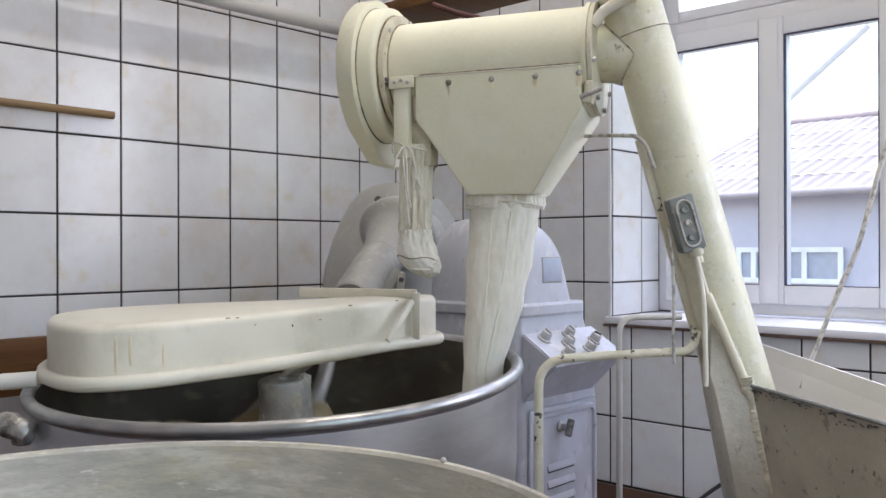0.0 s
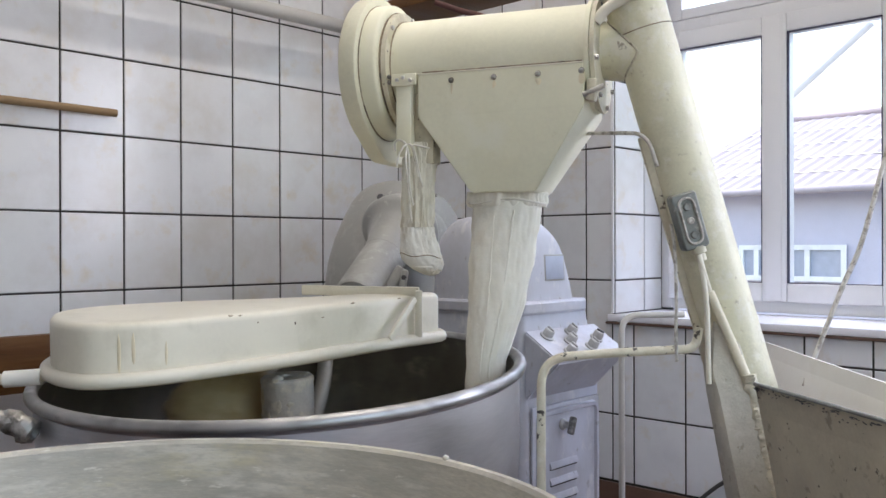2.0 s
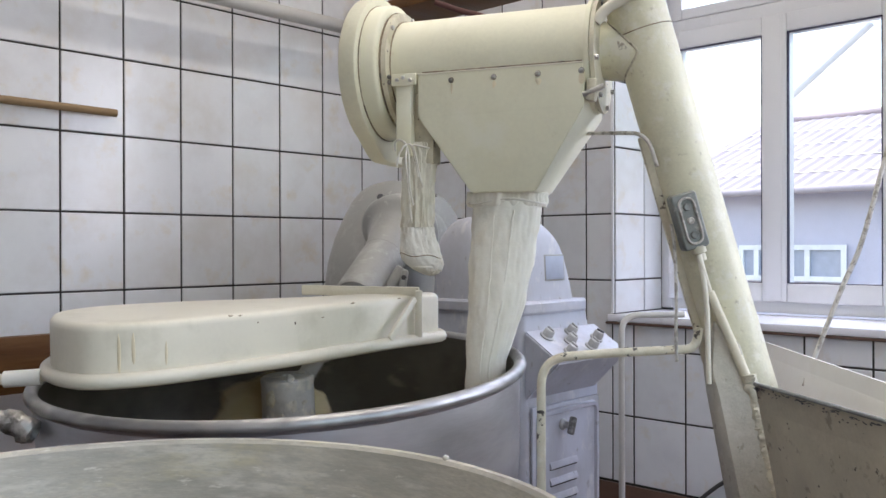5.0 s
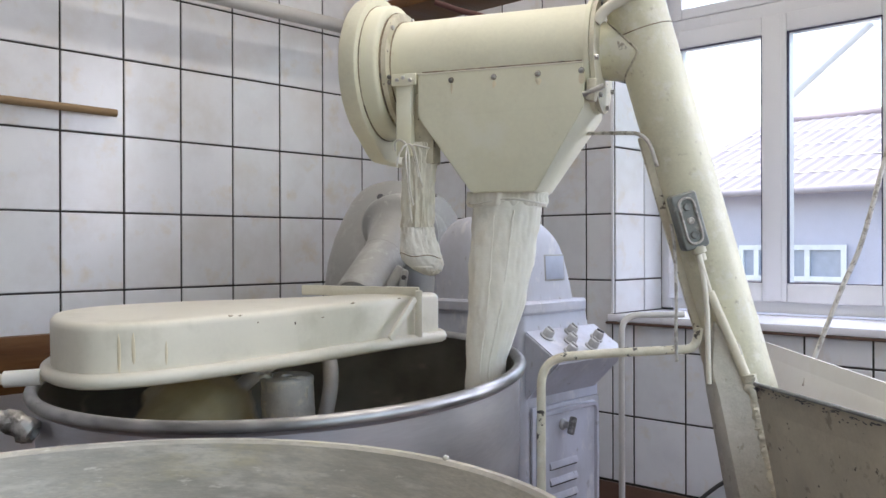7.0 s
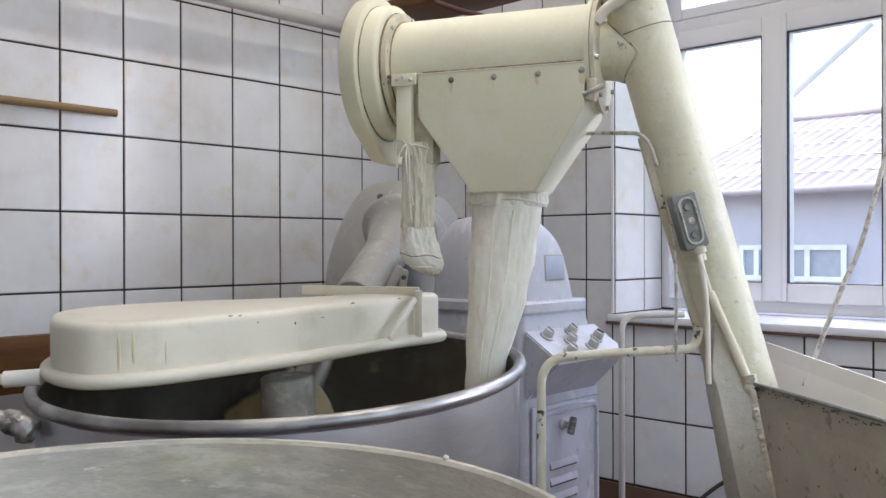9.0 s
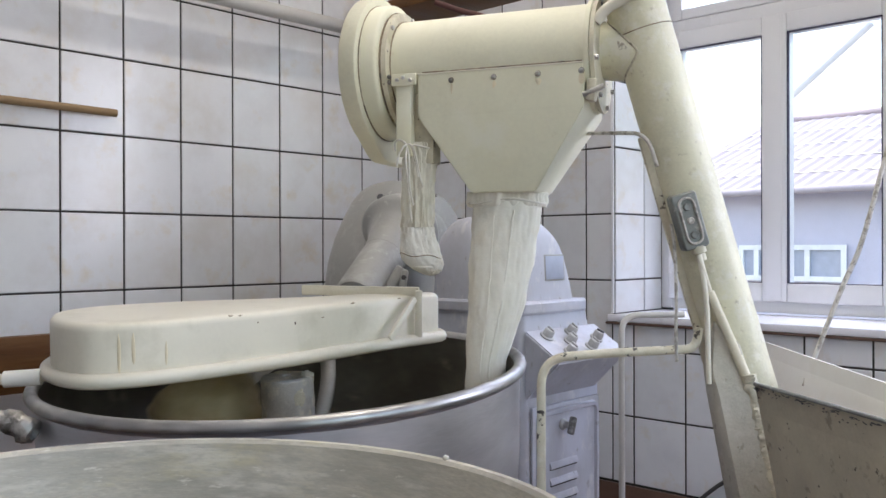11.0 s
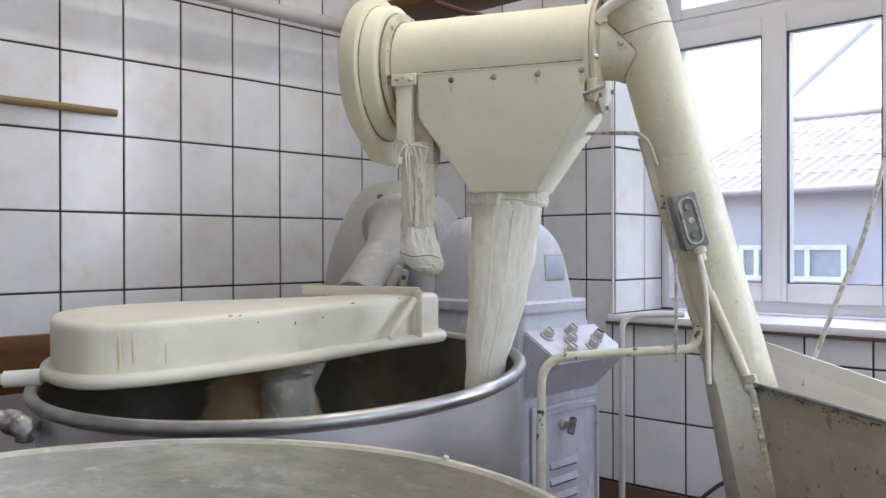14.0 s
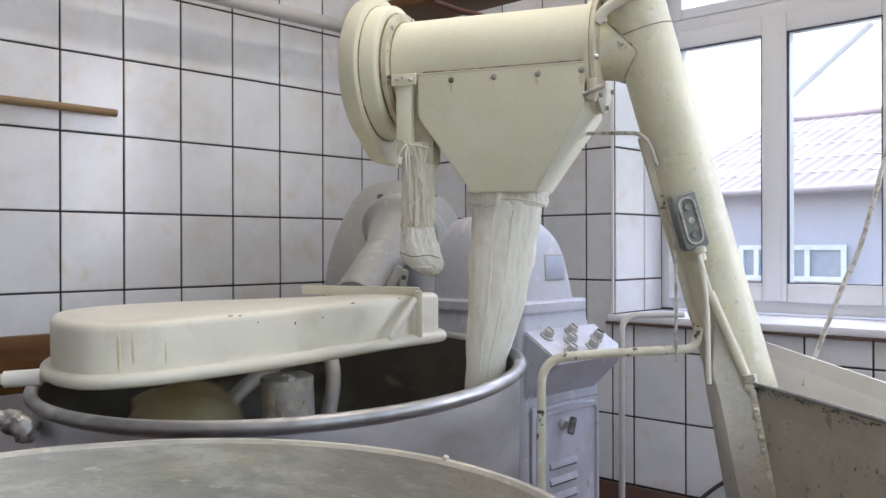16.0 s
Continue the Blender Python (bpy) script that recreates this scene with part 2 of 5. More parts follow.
# ---- mesh tools ----
def finish(bm, name, mat, smooth=40):
    bmesh.ops.recalc_face_normals(bm, faces=bm.faces)
    me = bpy.data.meshes.new(name)
    bm.to_mesh(me)
    bm.free()
    me.materials.append(mat)
    if smooth:
        me.shade_smooth()
        me.set_sharp_from_angle(angle=radians(smooth))
    return me


def part(name, bm, mat, parent=None, label="", m=None, smooth=40):
    ob = new(name, finish(bm, name, mat, smooth))
    if parent:
        ob.parent = parent
    if m is not None:
        ob.matrix_local = m
    if label:
        ob["label"] = label
    return ob


def thing(name, label, category, m=None, group="", kind=""):
    ob = new(name)
    ob.empty_display_size = 0.05
    if m is not None:
        ob.matrix_world = m
    return tagged(ob, label, category, group, kind)


def box(sx, sy, sz, bevel=0.0, m=None, seg=2, bm=None):
    """A box centred on the origin of m, with rounded edges."""
    b = bm or bmesh.new()
    vs = bmesh.ops.create_cube(b, size=1.0)["verts"]
    bmesh.ops.scale(b, vec=(sx, sy, sz), verts=vs)
    if bevel:
        es = list({e for v in vs for e in v.link_edges})
        r = bmesh.ops.bevel(b, geom=es, offset=bevel, segments=seg, affect="EDGES", profile=0.5)
        vs = list({v for f in r["faces"] for v in f.verts} | {v for v in vs if v.is_valid})
    if m is not None:
        bmesh.ops.transform(b, matrix=m, verts=vs)
    return b


def span(x0, x1, y0, y1, z0, z1, bevel=0.0, bm=None):
    return box(abs(x1 - x0), abs(y1 - y0), abs(z1 - z0), bevel, Matrix.Translation(((x0 + x1) / 2, (y0 + y1) / 2, (z0 + z1) / 2)), bm=bm)


def loft(rings, cap0=True, cap1=True, closed=True, bm=None):
    """Joins rings of equal numbers of points."""
    b = bm or bmesh.new()
    vv = [[b.verts.new(p) for p in ring] for ring in rings]
    n = len(vv[0])
    for r0, r1 in zip(vv, vv[1:]):
        for i in range(n if closed else n - 1):
            b.faces.new((r0[i], r0[(i + 1) % n], r1[(i + 1) % n], r1[i]))
    if cap0:
        b.faces.new(vv[0][::-1])
    if cap1:
        b.faces.new(vv[-1])
    return b


def lathe(profile, n=64, cap0=False, cap1=False, m=None, wobble=None, bm=None):
    """Turns (radius, height) pairs about z."""
    rings = []
    for k, (r, z) in enumerate(profile):
        ring = []
        for i in range(n):
            a = 2 * math.pi * i / n
            q = r + (wobble(a, z, k) if wobble else 0)
            v = Vector((q * math.cos(a), q * math.sin(a), z))
            ring.append(m @ v if m is not None else v)
        rings.append(ring)
    return loft(rings, cap0, cap1, bm=bm)


def smooth_path(points, steps=8):
    pts = [Vector(p) for p in points]
    out = []
    for i in range(len(pts) - 1):
        p0, p1, p2, p3 = pts[max(i - 1, 0)], pts[i], pts[i + 1], pts[min(i + 2, len(pts) - 1)]
        for k in range(steps):
            t = k / steps
            out.append(0.5 * (2 * p1 + (p2 - p0) * t + (2 * p0 - 5 * p1 + 4 * p2 - p3) * t * t + (3 * p1 - p0 - 3 * p2 + p3) * t ** 3))
    return out + [pts[-1]]


def fillet(points, radius, steps=7):
    """A polyline with its inner corners rounded."""
    pts = [Vector(p) for p in points]
    out = [pts[0]]
    for a, p, c in zip(pts, pts[1:], pts[2:]):
        u, w = (a - p), (c - p)
        r = min(radius, u.length * 0.49, w.length * 0.49)
        s, e = p + u.normalized() * r, p + w.normalized() * r
        out += [s * (1 - t) ** 2 + p * 2 * t * (1 - t) + e * t * t for t in [k / steps for k in range(steps + 1)]]
    return out + [pts[-1]]


def sweep(path, radius, n=12, bm=None, caps=True):
    """A round bar along a path; radius is a number or a function of 0..1."""
    pts = [Vector(p) for p in path]
    rings = []
    up = Vector((0, 0, 1))
    side = None
    for i, p in enumerate(pts):
        d = (pts[min(i + 1, len(pts) - 1)] - pts[max(i - 1, 0)]).normalized()
        if side is None:
            side = d.cross(up if abs(d.z) < 0.95 else Vector((1, 0, 0))).normalized()
        side = (side - d * side.dot(d)).normalized()
        w = d.cross(side)
        r = radius(i / (len(pts) - 1)) if callable(radius) else radius
        rings.append([p + (side * math.cos(2 * math.pi * k / n) + w * math.sin(2 * math.pi * k / n)) * r for k in range(n)])
    return loft(rings, caps, caps, bm=bm)


def rounded(points, radii, steps=8):
    """A closed outline in the plane with rounded corners."""
    n = len(points)
    out = []
    for i in range(n):
        a, p, c = (Vector(points[j % n]) for j in (i - 1, i, i + 1))
        u, w = a - p, c - p
        half = u.angle(w) / 2
        cut = min(radii[i] / math.tan(half), u.length * 0.49, w.length * 0.49)
        r = cut * math.tan(half)
        mid = p + (u.normalized() + w.normalized()).normalized() * (r / math.sin(half))
        s, e = p + u.normalized() * cut - mid, p + w.normalized() * cut - mid
        a0 = math.atan2(s.y, s.x)
        da = math.atan2(e.y, e.x) - a0
        da = (da + math.pi) % (2 * math.pi) - math.pi
        out += [(mid.x + r * math.cos(a0 + da * k / steps), mid.y + r * math.sin(a0 + da * k / steps)) for k in range(steps + 1)]
    return out


def inset(outline, d):
    """The outline moved inwards by d (outwards when negative); counterclockwise or not."""
    pts = [Vector(p) for p in outline]
    n = len(pts)
    area = sum(pts[i - 1].x * pts[i].y - pts[i].x * pts[i - 1].y for i in range(n))
    sgn = 1 if area > 0 else -1
    out = []
    for i in range(n):
        t = (pts[(i + 1) % n] - pts[i - 1]).normalized()
        out.append((pts[i].x - t.y * d * sgn, pts[i].y + t.x * d * sgn))
    return out


def along(p, q, roll=0.0):
    """A pose at p whose z axis points to q."""
    d = Vector(q) - Vector(p)
    return Matrix.Translation(p) @ d.to_track_quat("Z", "Y").to_matrix().to_4x4() @ Matrix.Rotation(roll, 4, "Z")


def hexbolt(r, h):
    b = lathe([(r * 1.25, 0), (r * 1.25, h * 0.25)], 12, True, True)
    return lathe([(r, h * 0.25), (r, h * 0.9), (r * 0.8, h)], 6, False, True, bm=b)


# ---- the room ----
TW, TH, GAP = 0.2068, 0.25, 0.0065


def room_shell():
    w = part("wall_long", span(-5.2, 0.45, 0.003, 0.25, 0, 2.95), GROUT, m=ROOM)
    tagged(w, "long wall lined with white marbled tiles, dark joints", "wall", kind="structure")
    # the window wall, left open round the window
    b = span(0.003, 0.45, -0.935, 0.003, 0, 2.95)
    span(0.003, 0.45, -2.72, -2.305, 0, 2.95, bm=b)
    span(0.003, 0.45, -5.2, -4.18, 0, 2.95, bm=b)
    span(0.003, 0.45, -4.18, -2.72, 0, 0.93, bm=b)
    span(0.003, 0.45, -4.18, -2.72, 2.37, 2.95, bm=b)
    span(0.003, 0.45, -2.305, -0.935, 0, 0.715, bm=b)
    span(0.003, 0.45, -2.305, -0.935, 2.38, 2.95, bm=b)
    w2 = tagged(part("wall_window", b, GROUT, m=ROOM), "tiled wall around the deep window reveal", "wall", kind="structure")
    # plain walls that close the room
    b = span(-5.2, -3.7, -4.7, -4.5, 0, 2.95)
    span(-0.8, 0.45, -4.7, -4.5, 0, 2.95, bm=b)
    span(-3.7, -0.8, -4.7, -4.5, 0, 0.9, bm=b)
    span(-3.7, -0.8, -4.7, -4.5, 2.6, 2.95, bm=b)
    tagged(part("wall_rear", b, PLASTER, m=ROOM), "plain white plastered wall with a wide opening", "wall", kind="structure")
    tagged(part("wall_side", span(-5.4, -5.2, -4.7, 0.25, 0, 2.95), PLASTER, m=ROOM), "plain white plastered wall", "wall", kind="structure")
    tagged(part("ceiling", span(-5.4, 0.45, -4.7, 0.25, 2.95, 3.1), PLASTER, m=ROOM), "plain white plastered ceiling", "ceiling", kind="structure")
    fl = tagged(part("floor", span(-5.4, 0.45, -4.7, 0.25, -0.15, -0.008), GROUT, m=ROOM), "reddish brown tiled floor", "floor", kind="structure")
    return w, w2, fl


def tile_mesh(sx, sz, cache={}):
    """A glazed tile with softly rounded edges, its face on y = 0, pressed 8 mm thick."""
    key = (round(sx, 4), round(sz, 4))
    if key not in cache:
        e = 0.0022
        r0 = [(-sx / 2, 0.012, -sz / 2), (sx / 2, 0.012, -sz / 2), (sx / 2, 0.012, sz / 2), (-sx / 2, 0.012, sz / 2)]
        r1 = [(x, 0.0018, z) for x, y, z in r0]
        r2 = [(x - math.copysign(e, x), 0.0, z - math.copysign(e, z)) for x, y, z in r0]
        cache[key] = finish(loft([r0, r1, r2], False, True), "tile", TILE, 0)
    return cache[key]


def place_tile(parent, m, sx, sz, rnd):
    ob = new("tile", tile_mesh(sx, sz))
    ob.parent = parent
    ob.matrix_local = m @ pose(0, rnd.uniform(-0.0006, 0.0006), 0, rnd.uniform(-0.1, 0.1), 0, rnd.uniform(-0.1, 0.1))
    return ob


def spans(lines, a, b):
    """Joint lines cut to a stretch: the pieces between a and b."""
    ls = [a] + [v for v in lines if a + 0.02 < v < b - 0.02] + [b]
    return list(zip(ls, ls[1:]))


def wall_tiles(w, w2):
    rnd = random.Random(3)
    rows = [0.116 + TH * k for k in range(-1, 7)]
    rows = [r for r in rows if r < 1.7] + [1.848, 2.08, 2.33, 2.58, 2.83]
    cols = [-1.664 + TW * k for k in range(-2, 9)]
    for z0, z1 in spans(rows, 0.0, 2.40):
        if z0 < 0.3:
            continue
        for x0, x1 in spans(cols, -2.08, -0.004):
            place_tile(w, pose((x0 + x1) / 2, 0, (z0 + z1) / 2), x1 - x0 - GAP, z1 - z0 - GAP, rnd)
    # the stretches away from the machines, in one mesh
    b = bmesh.new()

    def plain(x0, x1, z0, z1, m):
        box(x1 - x0 - GAP, 0.010, z1 - z0 - GAP, 0.0, m @ pose((x0 + x1) / 2, 0.0052, (z0 + z1) / 2), bm=b)
    far = [-1.664 - TW * k for k in range(2, 18)][::-1]
    for z0, z1 in spans(rows, 0.126, 2.94):
        for x0, x1 in spans(far, -5.19, -2.08):
            plain(x0, x1, z0, z1, pose(0, 0, 0))
        if z0 < 0.3 or z0 > 2.3:
            for x0, x1 in spans(cols, -2.08, -0.004):
                if z0 < 0.3 or z0 >= 2.32:
                    plain(x0, x1, max(z0, 2.401) if z0 > 2.3 else z0, z1, pose(0, 0, 0))
    ob = part("plain_tiles", b, TILE, w, "plain white wall tiles", smooth=0)
    ob["kind"] = "stuff"
    rows2 = [0.126 + TH * k for k in range(0, 11)]
    cols2 = [-0.8097 - TW * k for k in range(-3, 9)][::-1]
    side = pose(0, 0, 0, 0, 0, -90)
    for z0, z1 in spans(rows2, 0.126, 2.376):
        for y0, y1 in spans(cols2, -0.926, -0.003):
            place_tile(w2, side @ pose(-(y0 + y1) / 2, 0, (z0 + z1) / 2), y1 - y0 - GAP, z1 - z0 - GAP, rnd)
    for z0, z1 in spans(rows2, 0.126, 0.715):
        for y0, y1 in spans(cols2, -2.46, -0.926):
            place_tile(w2, side @ pose(-(y0 + y1) / 2, 0, (z0 + z1) / 2), y1 - y0 - GAP, z1 - z0 - GAP, rnd)
    b = bmesh.new()
    far2 = [-0.8097 - TW * k for k in range(3, 22)][::-1]
    for z0, z1 in spans(rows2 + [2.63, 2.88], 0.126, 2.94):
        for y0, y1 in spans(far2, -4.49, -2.31):
            if (z1 > 0.72 or y1 < -2.45) and not (y0 < -2.72 and y1 > -4.18 and z1 > 0.93 and z0 < 2.37):
                plain(-y1, -y0, z0 if (z0 > 0.7 or y1 < -2.45) else 0.752, z1, side)
    for y0, y1 in spans(cols2, -2.305, -0.003):
        plain(-y1, -y0, 2.39, 2.94, side)
    ob = part("plain_tiles", b, TILE, w2, "plain white wall tiles", smooth=0)
    ob["kind"] = "stuff"
    # the reveal beside the window
    for z0, z1 in spans(rows2, 0.75, 2.376):
        for x0, x1 in ((0.004, 0.215), (0.215, 0.35)):
            place_tile(w2, pose((x0 + x1) / 2, -0.938, (z0 + z1) / 2), x1 - x0 - GAP, z1 - z0 - GAP, rnd)


def baseboards():
    for a, b_, name in (((-5.2, -0.012, -0.012, 0.0), 0, "baseboard_1"), ((-0.012, 0.0, -4.5, -0.012), 0, "baseboard_2")):
        tagged(part(name, span(*a, 0, 0.122, 0.003), BROWN_EDGE, m=ROOM), "brown glazed skirting tiles", "baseboard", kind="structure")


def floor_tiles(fl):
    rnd = random.Random(5)
    b = bmesh.new()
    for i in range(26):
        for j in range(23):
            x, y = -5.1 + 0.2 * i, -4.4 + 0.2 * j
            if x < -0.03 and y < -0.03:
                box(0.195, 0.195, 0.012, 0.0, Matrix.Translation((x, y, -0.006 + rnd.uniform(-0.0008, 0.0008))), bm=b)
    ob = part("floor_tiles", b, FLOOR, fl, "reddish brown floor tiles")
    ob["kind"] = "stuff"


def window():
    w = thing("window_1", "white three-sash window with a fixed upper light", "window", ROOM, kind="structure")
    X0, X1 = 0.355, 0.425
    ya, yb, za, zb, zt = -0.93, -2.30, 0.757, 2.376, 1.87
    for nm, args in (("frame_bar", (X0, X1, ya - 0.048, ya, za, zb)), ("frame_bar", (X0, X1, yb, yb + 0.048, za, zb)),
                     ("frame_bar", (X0, X1, yb + 0.048, ya - 0.048, za, za + 0.045)), ("frame_bar", (X0, X1, yb + 0.048, ya - 0.048, zb - 0.05, zb)),
                     ("transom", (X0 - 0.002, X1, yb + 0.048, ya - 0.048, zt - 0.025, zt + 0.03))):
        part(nm, span(*args, bevel=0.006), PVC, w)
    # two sashes with their panes
    for y0, y1 in ((-0.972, -1.4005), (-1.4005, -1.817), (-1.817, -2.256)):
        f = 0.046
        s = part("sash", span(X0 - 0.018, X1 - 0.01, y0 - f, y0, za + 0.04, zt - 0.02, 0.007), PVC, w)
        b = span(X0 - 0.018, X1 - 0.01, y1, y1 + f, za + 0.04, zt - 0.02, 0.007)
        span(X0 - 0.018, X1 - 0.01, y1 + f, y0 - f, za + 0.04, za + 0.11, 0.007, bm=b)
        span(X0 - 0.018, X1 - 0.01, y1 + f, y0 - f, zt - 0.088, zt - 0.02, 0.007, bm=b)
        part("sash_frame", b, PVC, s)
        # thin dark strips in place of the shadow between sash and pane
        b = bmesh.new()
        for args in ((y0 - f - 0.004, y0 - f), (y1 + f, y1 + f + 0.004)):
            span(X0 - 0.012, X0 + 0.004, *args, za + 0.11, zt - 0.088, bm=b)
        span(X0 - 0.012, X0 + 0.004, y1 + f, y0 - f, za + 0.11, za + 0.113, bm=b)
        span(X0 - 0.012, X0 + 0.004, y1 + f, y0 - f, zt - 0.092, zt - 0.088, bm=b)
        part("seal", b, SHADOW_GAP, s, "dark strip for the shadow gap of the sash")
        p = part("pane", span(X0 + 0.012, X0 + 0.016, y1 + f, y0 - f, za + 0.11, zt - 0.088), GLASS, s, "clear glass pane")
        p.visible_shadow = False
    part("astragal", span(X0 - 0.024, X0 - 0.0185, -1.430, -1.372, za + 0.045, zt - 0.025, 0.002), PVC, w)
    b = span(X0 - 0.01, X1 - 0.01, ya - 0.10, ya - 0.045, zt + 0.028, zb - 0.045, 0.006)
    span(X0 - 0.01, X1 - 0.01, yb + 0.045, yb + 0.10, zt + 0.028, zb - 0.045, 0.006, bm=b)
    span(X0 - 0.01, X1 - 0.01, yb + 0.1, ya - 0.1, zt + 0.028, zt + 0.07, 0.006, bm=b)
    span(X0 - 0.01, X1 - 0.01, yb + 0.1, ya - 0.1, zb - 0.1, zb - 0.045, 0.006, bm=b)
    s = part("upper_sash", b, PVC, w)
    p = part("pane", span(X0 + 0.012, X0 + 0.016, yb + 0.1, ya - 0.1, zt + 0.07, zb - 0.1), GLASS, s, "clear glass pane")
    p.visible_shadow = False
    sill = thing("window_sill", "pale laminate window sill with a brown front edge", "window sill", ROOM, kind="structure")
    part("board", span(-0.018, 0.355, -2.46, -0.915, 0.724, 0.750, 0.004), SILL_MAT, sill)
    part("edge_strip", span(-0.026, -0.0185, -2.46, -0.912, 0.715, 0.7235, 0.0015), BROWN_EDGE, sill, "brown edge strip")
    tagged(part("trim", span(-0.004, 0.010, -0.934, -0.924, 0.752, 2.376, 0.002), PVC, m=ROOM), "white plastic corner trim of the reveal", "trim", kind="structure")


def outdoors():
    g = tagged(part("ground", span(-900, 900, -900, 900, -1.2, -1.0), GROUND, m=ROOM), "gravel yard outside the window", "ground", kind="structure")
    h = thing("house", "neighbouring rendered house with a clay tile roof", "house", ROOM)
    X = 11.0
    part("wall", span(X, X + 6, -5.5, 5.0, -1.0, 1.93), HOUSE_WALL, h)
    # roof slope of rolled tile courses
    b = bmesh.new()
    rise, run = 0.75, 1.0
    n = 312
    for c in range(5):
        s0, s1 = c * 0.345, (c + 1) * 0.345 + 0.03
        ring = []
        for s, lift in ((s0, 0.035), (s1, 0.0)):
            ring.append([(X - 0.35 + s * run, -6.0 + (11.2 - 0.85 * s) * i / n, 1.88 + s * rise + lift + 0.011 * math.sin(i * 2 * math.pi * 52 / n)) for i in range(n + 1)])
        loft(ring, False, False, closed=False, bm=b)
    part("roof", b, ROOF_HAZED, h, "red clay tile roof with haze in its pale colour")
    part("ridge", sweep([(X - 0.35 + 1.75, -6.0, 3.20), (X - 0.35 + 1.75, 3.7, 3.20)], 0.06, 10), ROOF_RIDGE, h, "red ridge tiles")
    part("gutter", sweep([(X - 0.38, -6.0, 1.86), (X - 0.38, 5.2, 1.86)], 0.06, 10), ROOF_HAZED, h, "dull red gutter")
    for y0, y1 in ((1.876, 2.77), (2.98, 3.56)):
        wd = part("window", span(X - 0.02, X + 0.05, y0 + 0.08, y1 - 0.08, 0.54, 0.95), PANE_HAZED, h, "small white-framed window")
        b = bmesh.new()
        mid = 2.46 if y0 < 2 else (y0 + y1) / 2
        for q in (y0, mid - 0.04, y1 - 0.08):
            span(X - 0.06, X - 0.021, q, q + 0.08, 0.46, 1.03, bm=b)
        for q in (0.46, 0.95):
            span(X - 0.06, X - 0.022, y0 + 0.08, y1 - 0.08, q, q + 0.08, bm=b)
        part("window_frame", b, PVC, wd)
    pole = tagged(part("pole", sweep([(X - 2, 1.95, 3.03), (X - 2, 0.92, 3.85)], 0.06, 10), POLE_WHITE, m=ROOM), "slanting pole outside the window", "pole")
    return h


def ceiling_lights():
    # the last fixture is unseen and goes with the added fill tube
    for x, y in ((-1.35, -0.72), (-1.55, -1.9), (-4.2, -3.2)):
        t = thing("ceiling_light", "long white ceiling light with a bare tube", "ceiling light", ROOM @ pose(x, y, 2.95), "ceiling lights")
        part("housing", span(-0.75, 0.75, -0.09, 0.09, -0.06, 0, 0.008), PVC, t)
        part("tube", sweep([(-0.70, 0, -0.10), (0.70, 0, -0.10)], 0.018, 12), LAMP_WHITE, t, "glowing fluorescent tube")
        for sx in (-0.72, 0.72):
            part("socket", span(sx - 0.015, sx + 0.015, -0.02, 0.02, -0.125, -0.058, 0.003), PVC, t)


W1, W2, FL = room_shell()
baseboards()
window()
HOUSE = outdoors()
ceiling_lights()


# ---- mixer ----
RIM_Z, RIM_R = 0.718, 0.498
# the turning bowl leans: its axis is a few degrees off the upright
BOWL_N = Vector((-0.027, -0.056, 1.0)).normalized()
BOWL_X = (Vector((1, 0, 0)) - BOWL_N * BOWL_N.x).normalized()
BOWL_POSE = Matrix((BOWL_X, BOWL_N.cross(BOWL_X), BOWL_N)).transposed().to_4x4()
BOWL_POSE.translation = Vector((-0.334, 1.866, 0.750)) - BOWL_N * RIM_Z
BOWL = Vector((-0.315, 1.906, 0))


def bowl_profile(R, rim_z, deep):
    """Outer wall, rolled rim and inner wall of a kneading bowl."""
    b = 0.013
    outer = [(R * 0.35, rim_z - deep), (R * 0.74, rim_z - deep + 0.02), (R * 0.90, rim_z - deep + 0.06), (R * 0.965, rim_z - deep * 0.70), (R * 0.985, rim_z - deep * 0.40), (R - 0.004, rim_z - 0.02)]
    rim = [(R - 0.002 + b * math.cos(a), rim_z - 0.004 + b * math.sin(a)) for a in [radians(d) for d in range(-60, 181, 30)]]
    inner = [(R - 0.012, rim_z - 0.03), (R * 0.952, rim_z - deep * 0.40), (R * 0.88, rim_z - deep * 0.70), (R * 0.68, rim_z - deep + 0.045), (R * 0.33, rim_z - deep + 0.02)]
    return outer, rim, inner


def dough_mesh(seed, sx, sy, sz, rough, level=4):
    b = bmesh.new()
    bmesh.ops.create_icosphere(b, subdivisions=level, radius=1.0)
    for v in b.verts:
        n = noise.fractal(v.co * 1.6 + Vector((seed, 0, 0)), 1.0, 2.0, 4)
        v.co *= 1 + rough * n
        v.co.x, v.co.y, v.co.z = v.co.x * sx, v.co.y * sy, v.co.z * sz
    return b


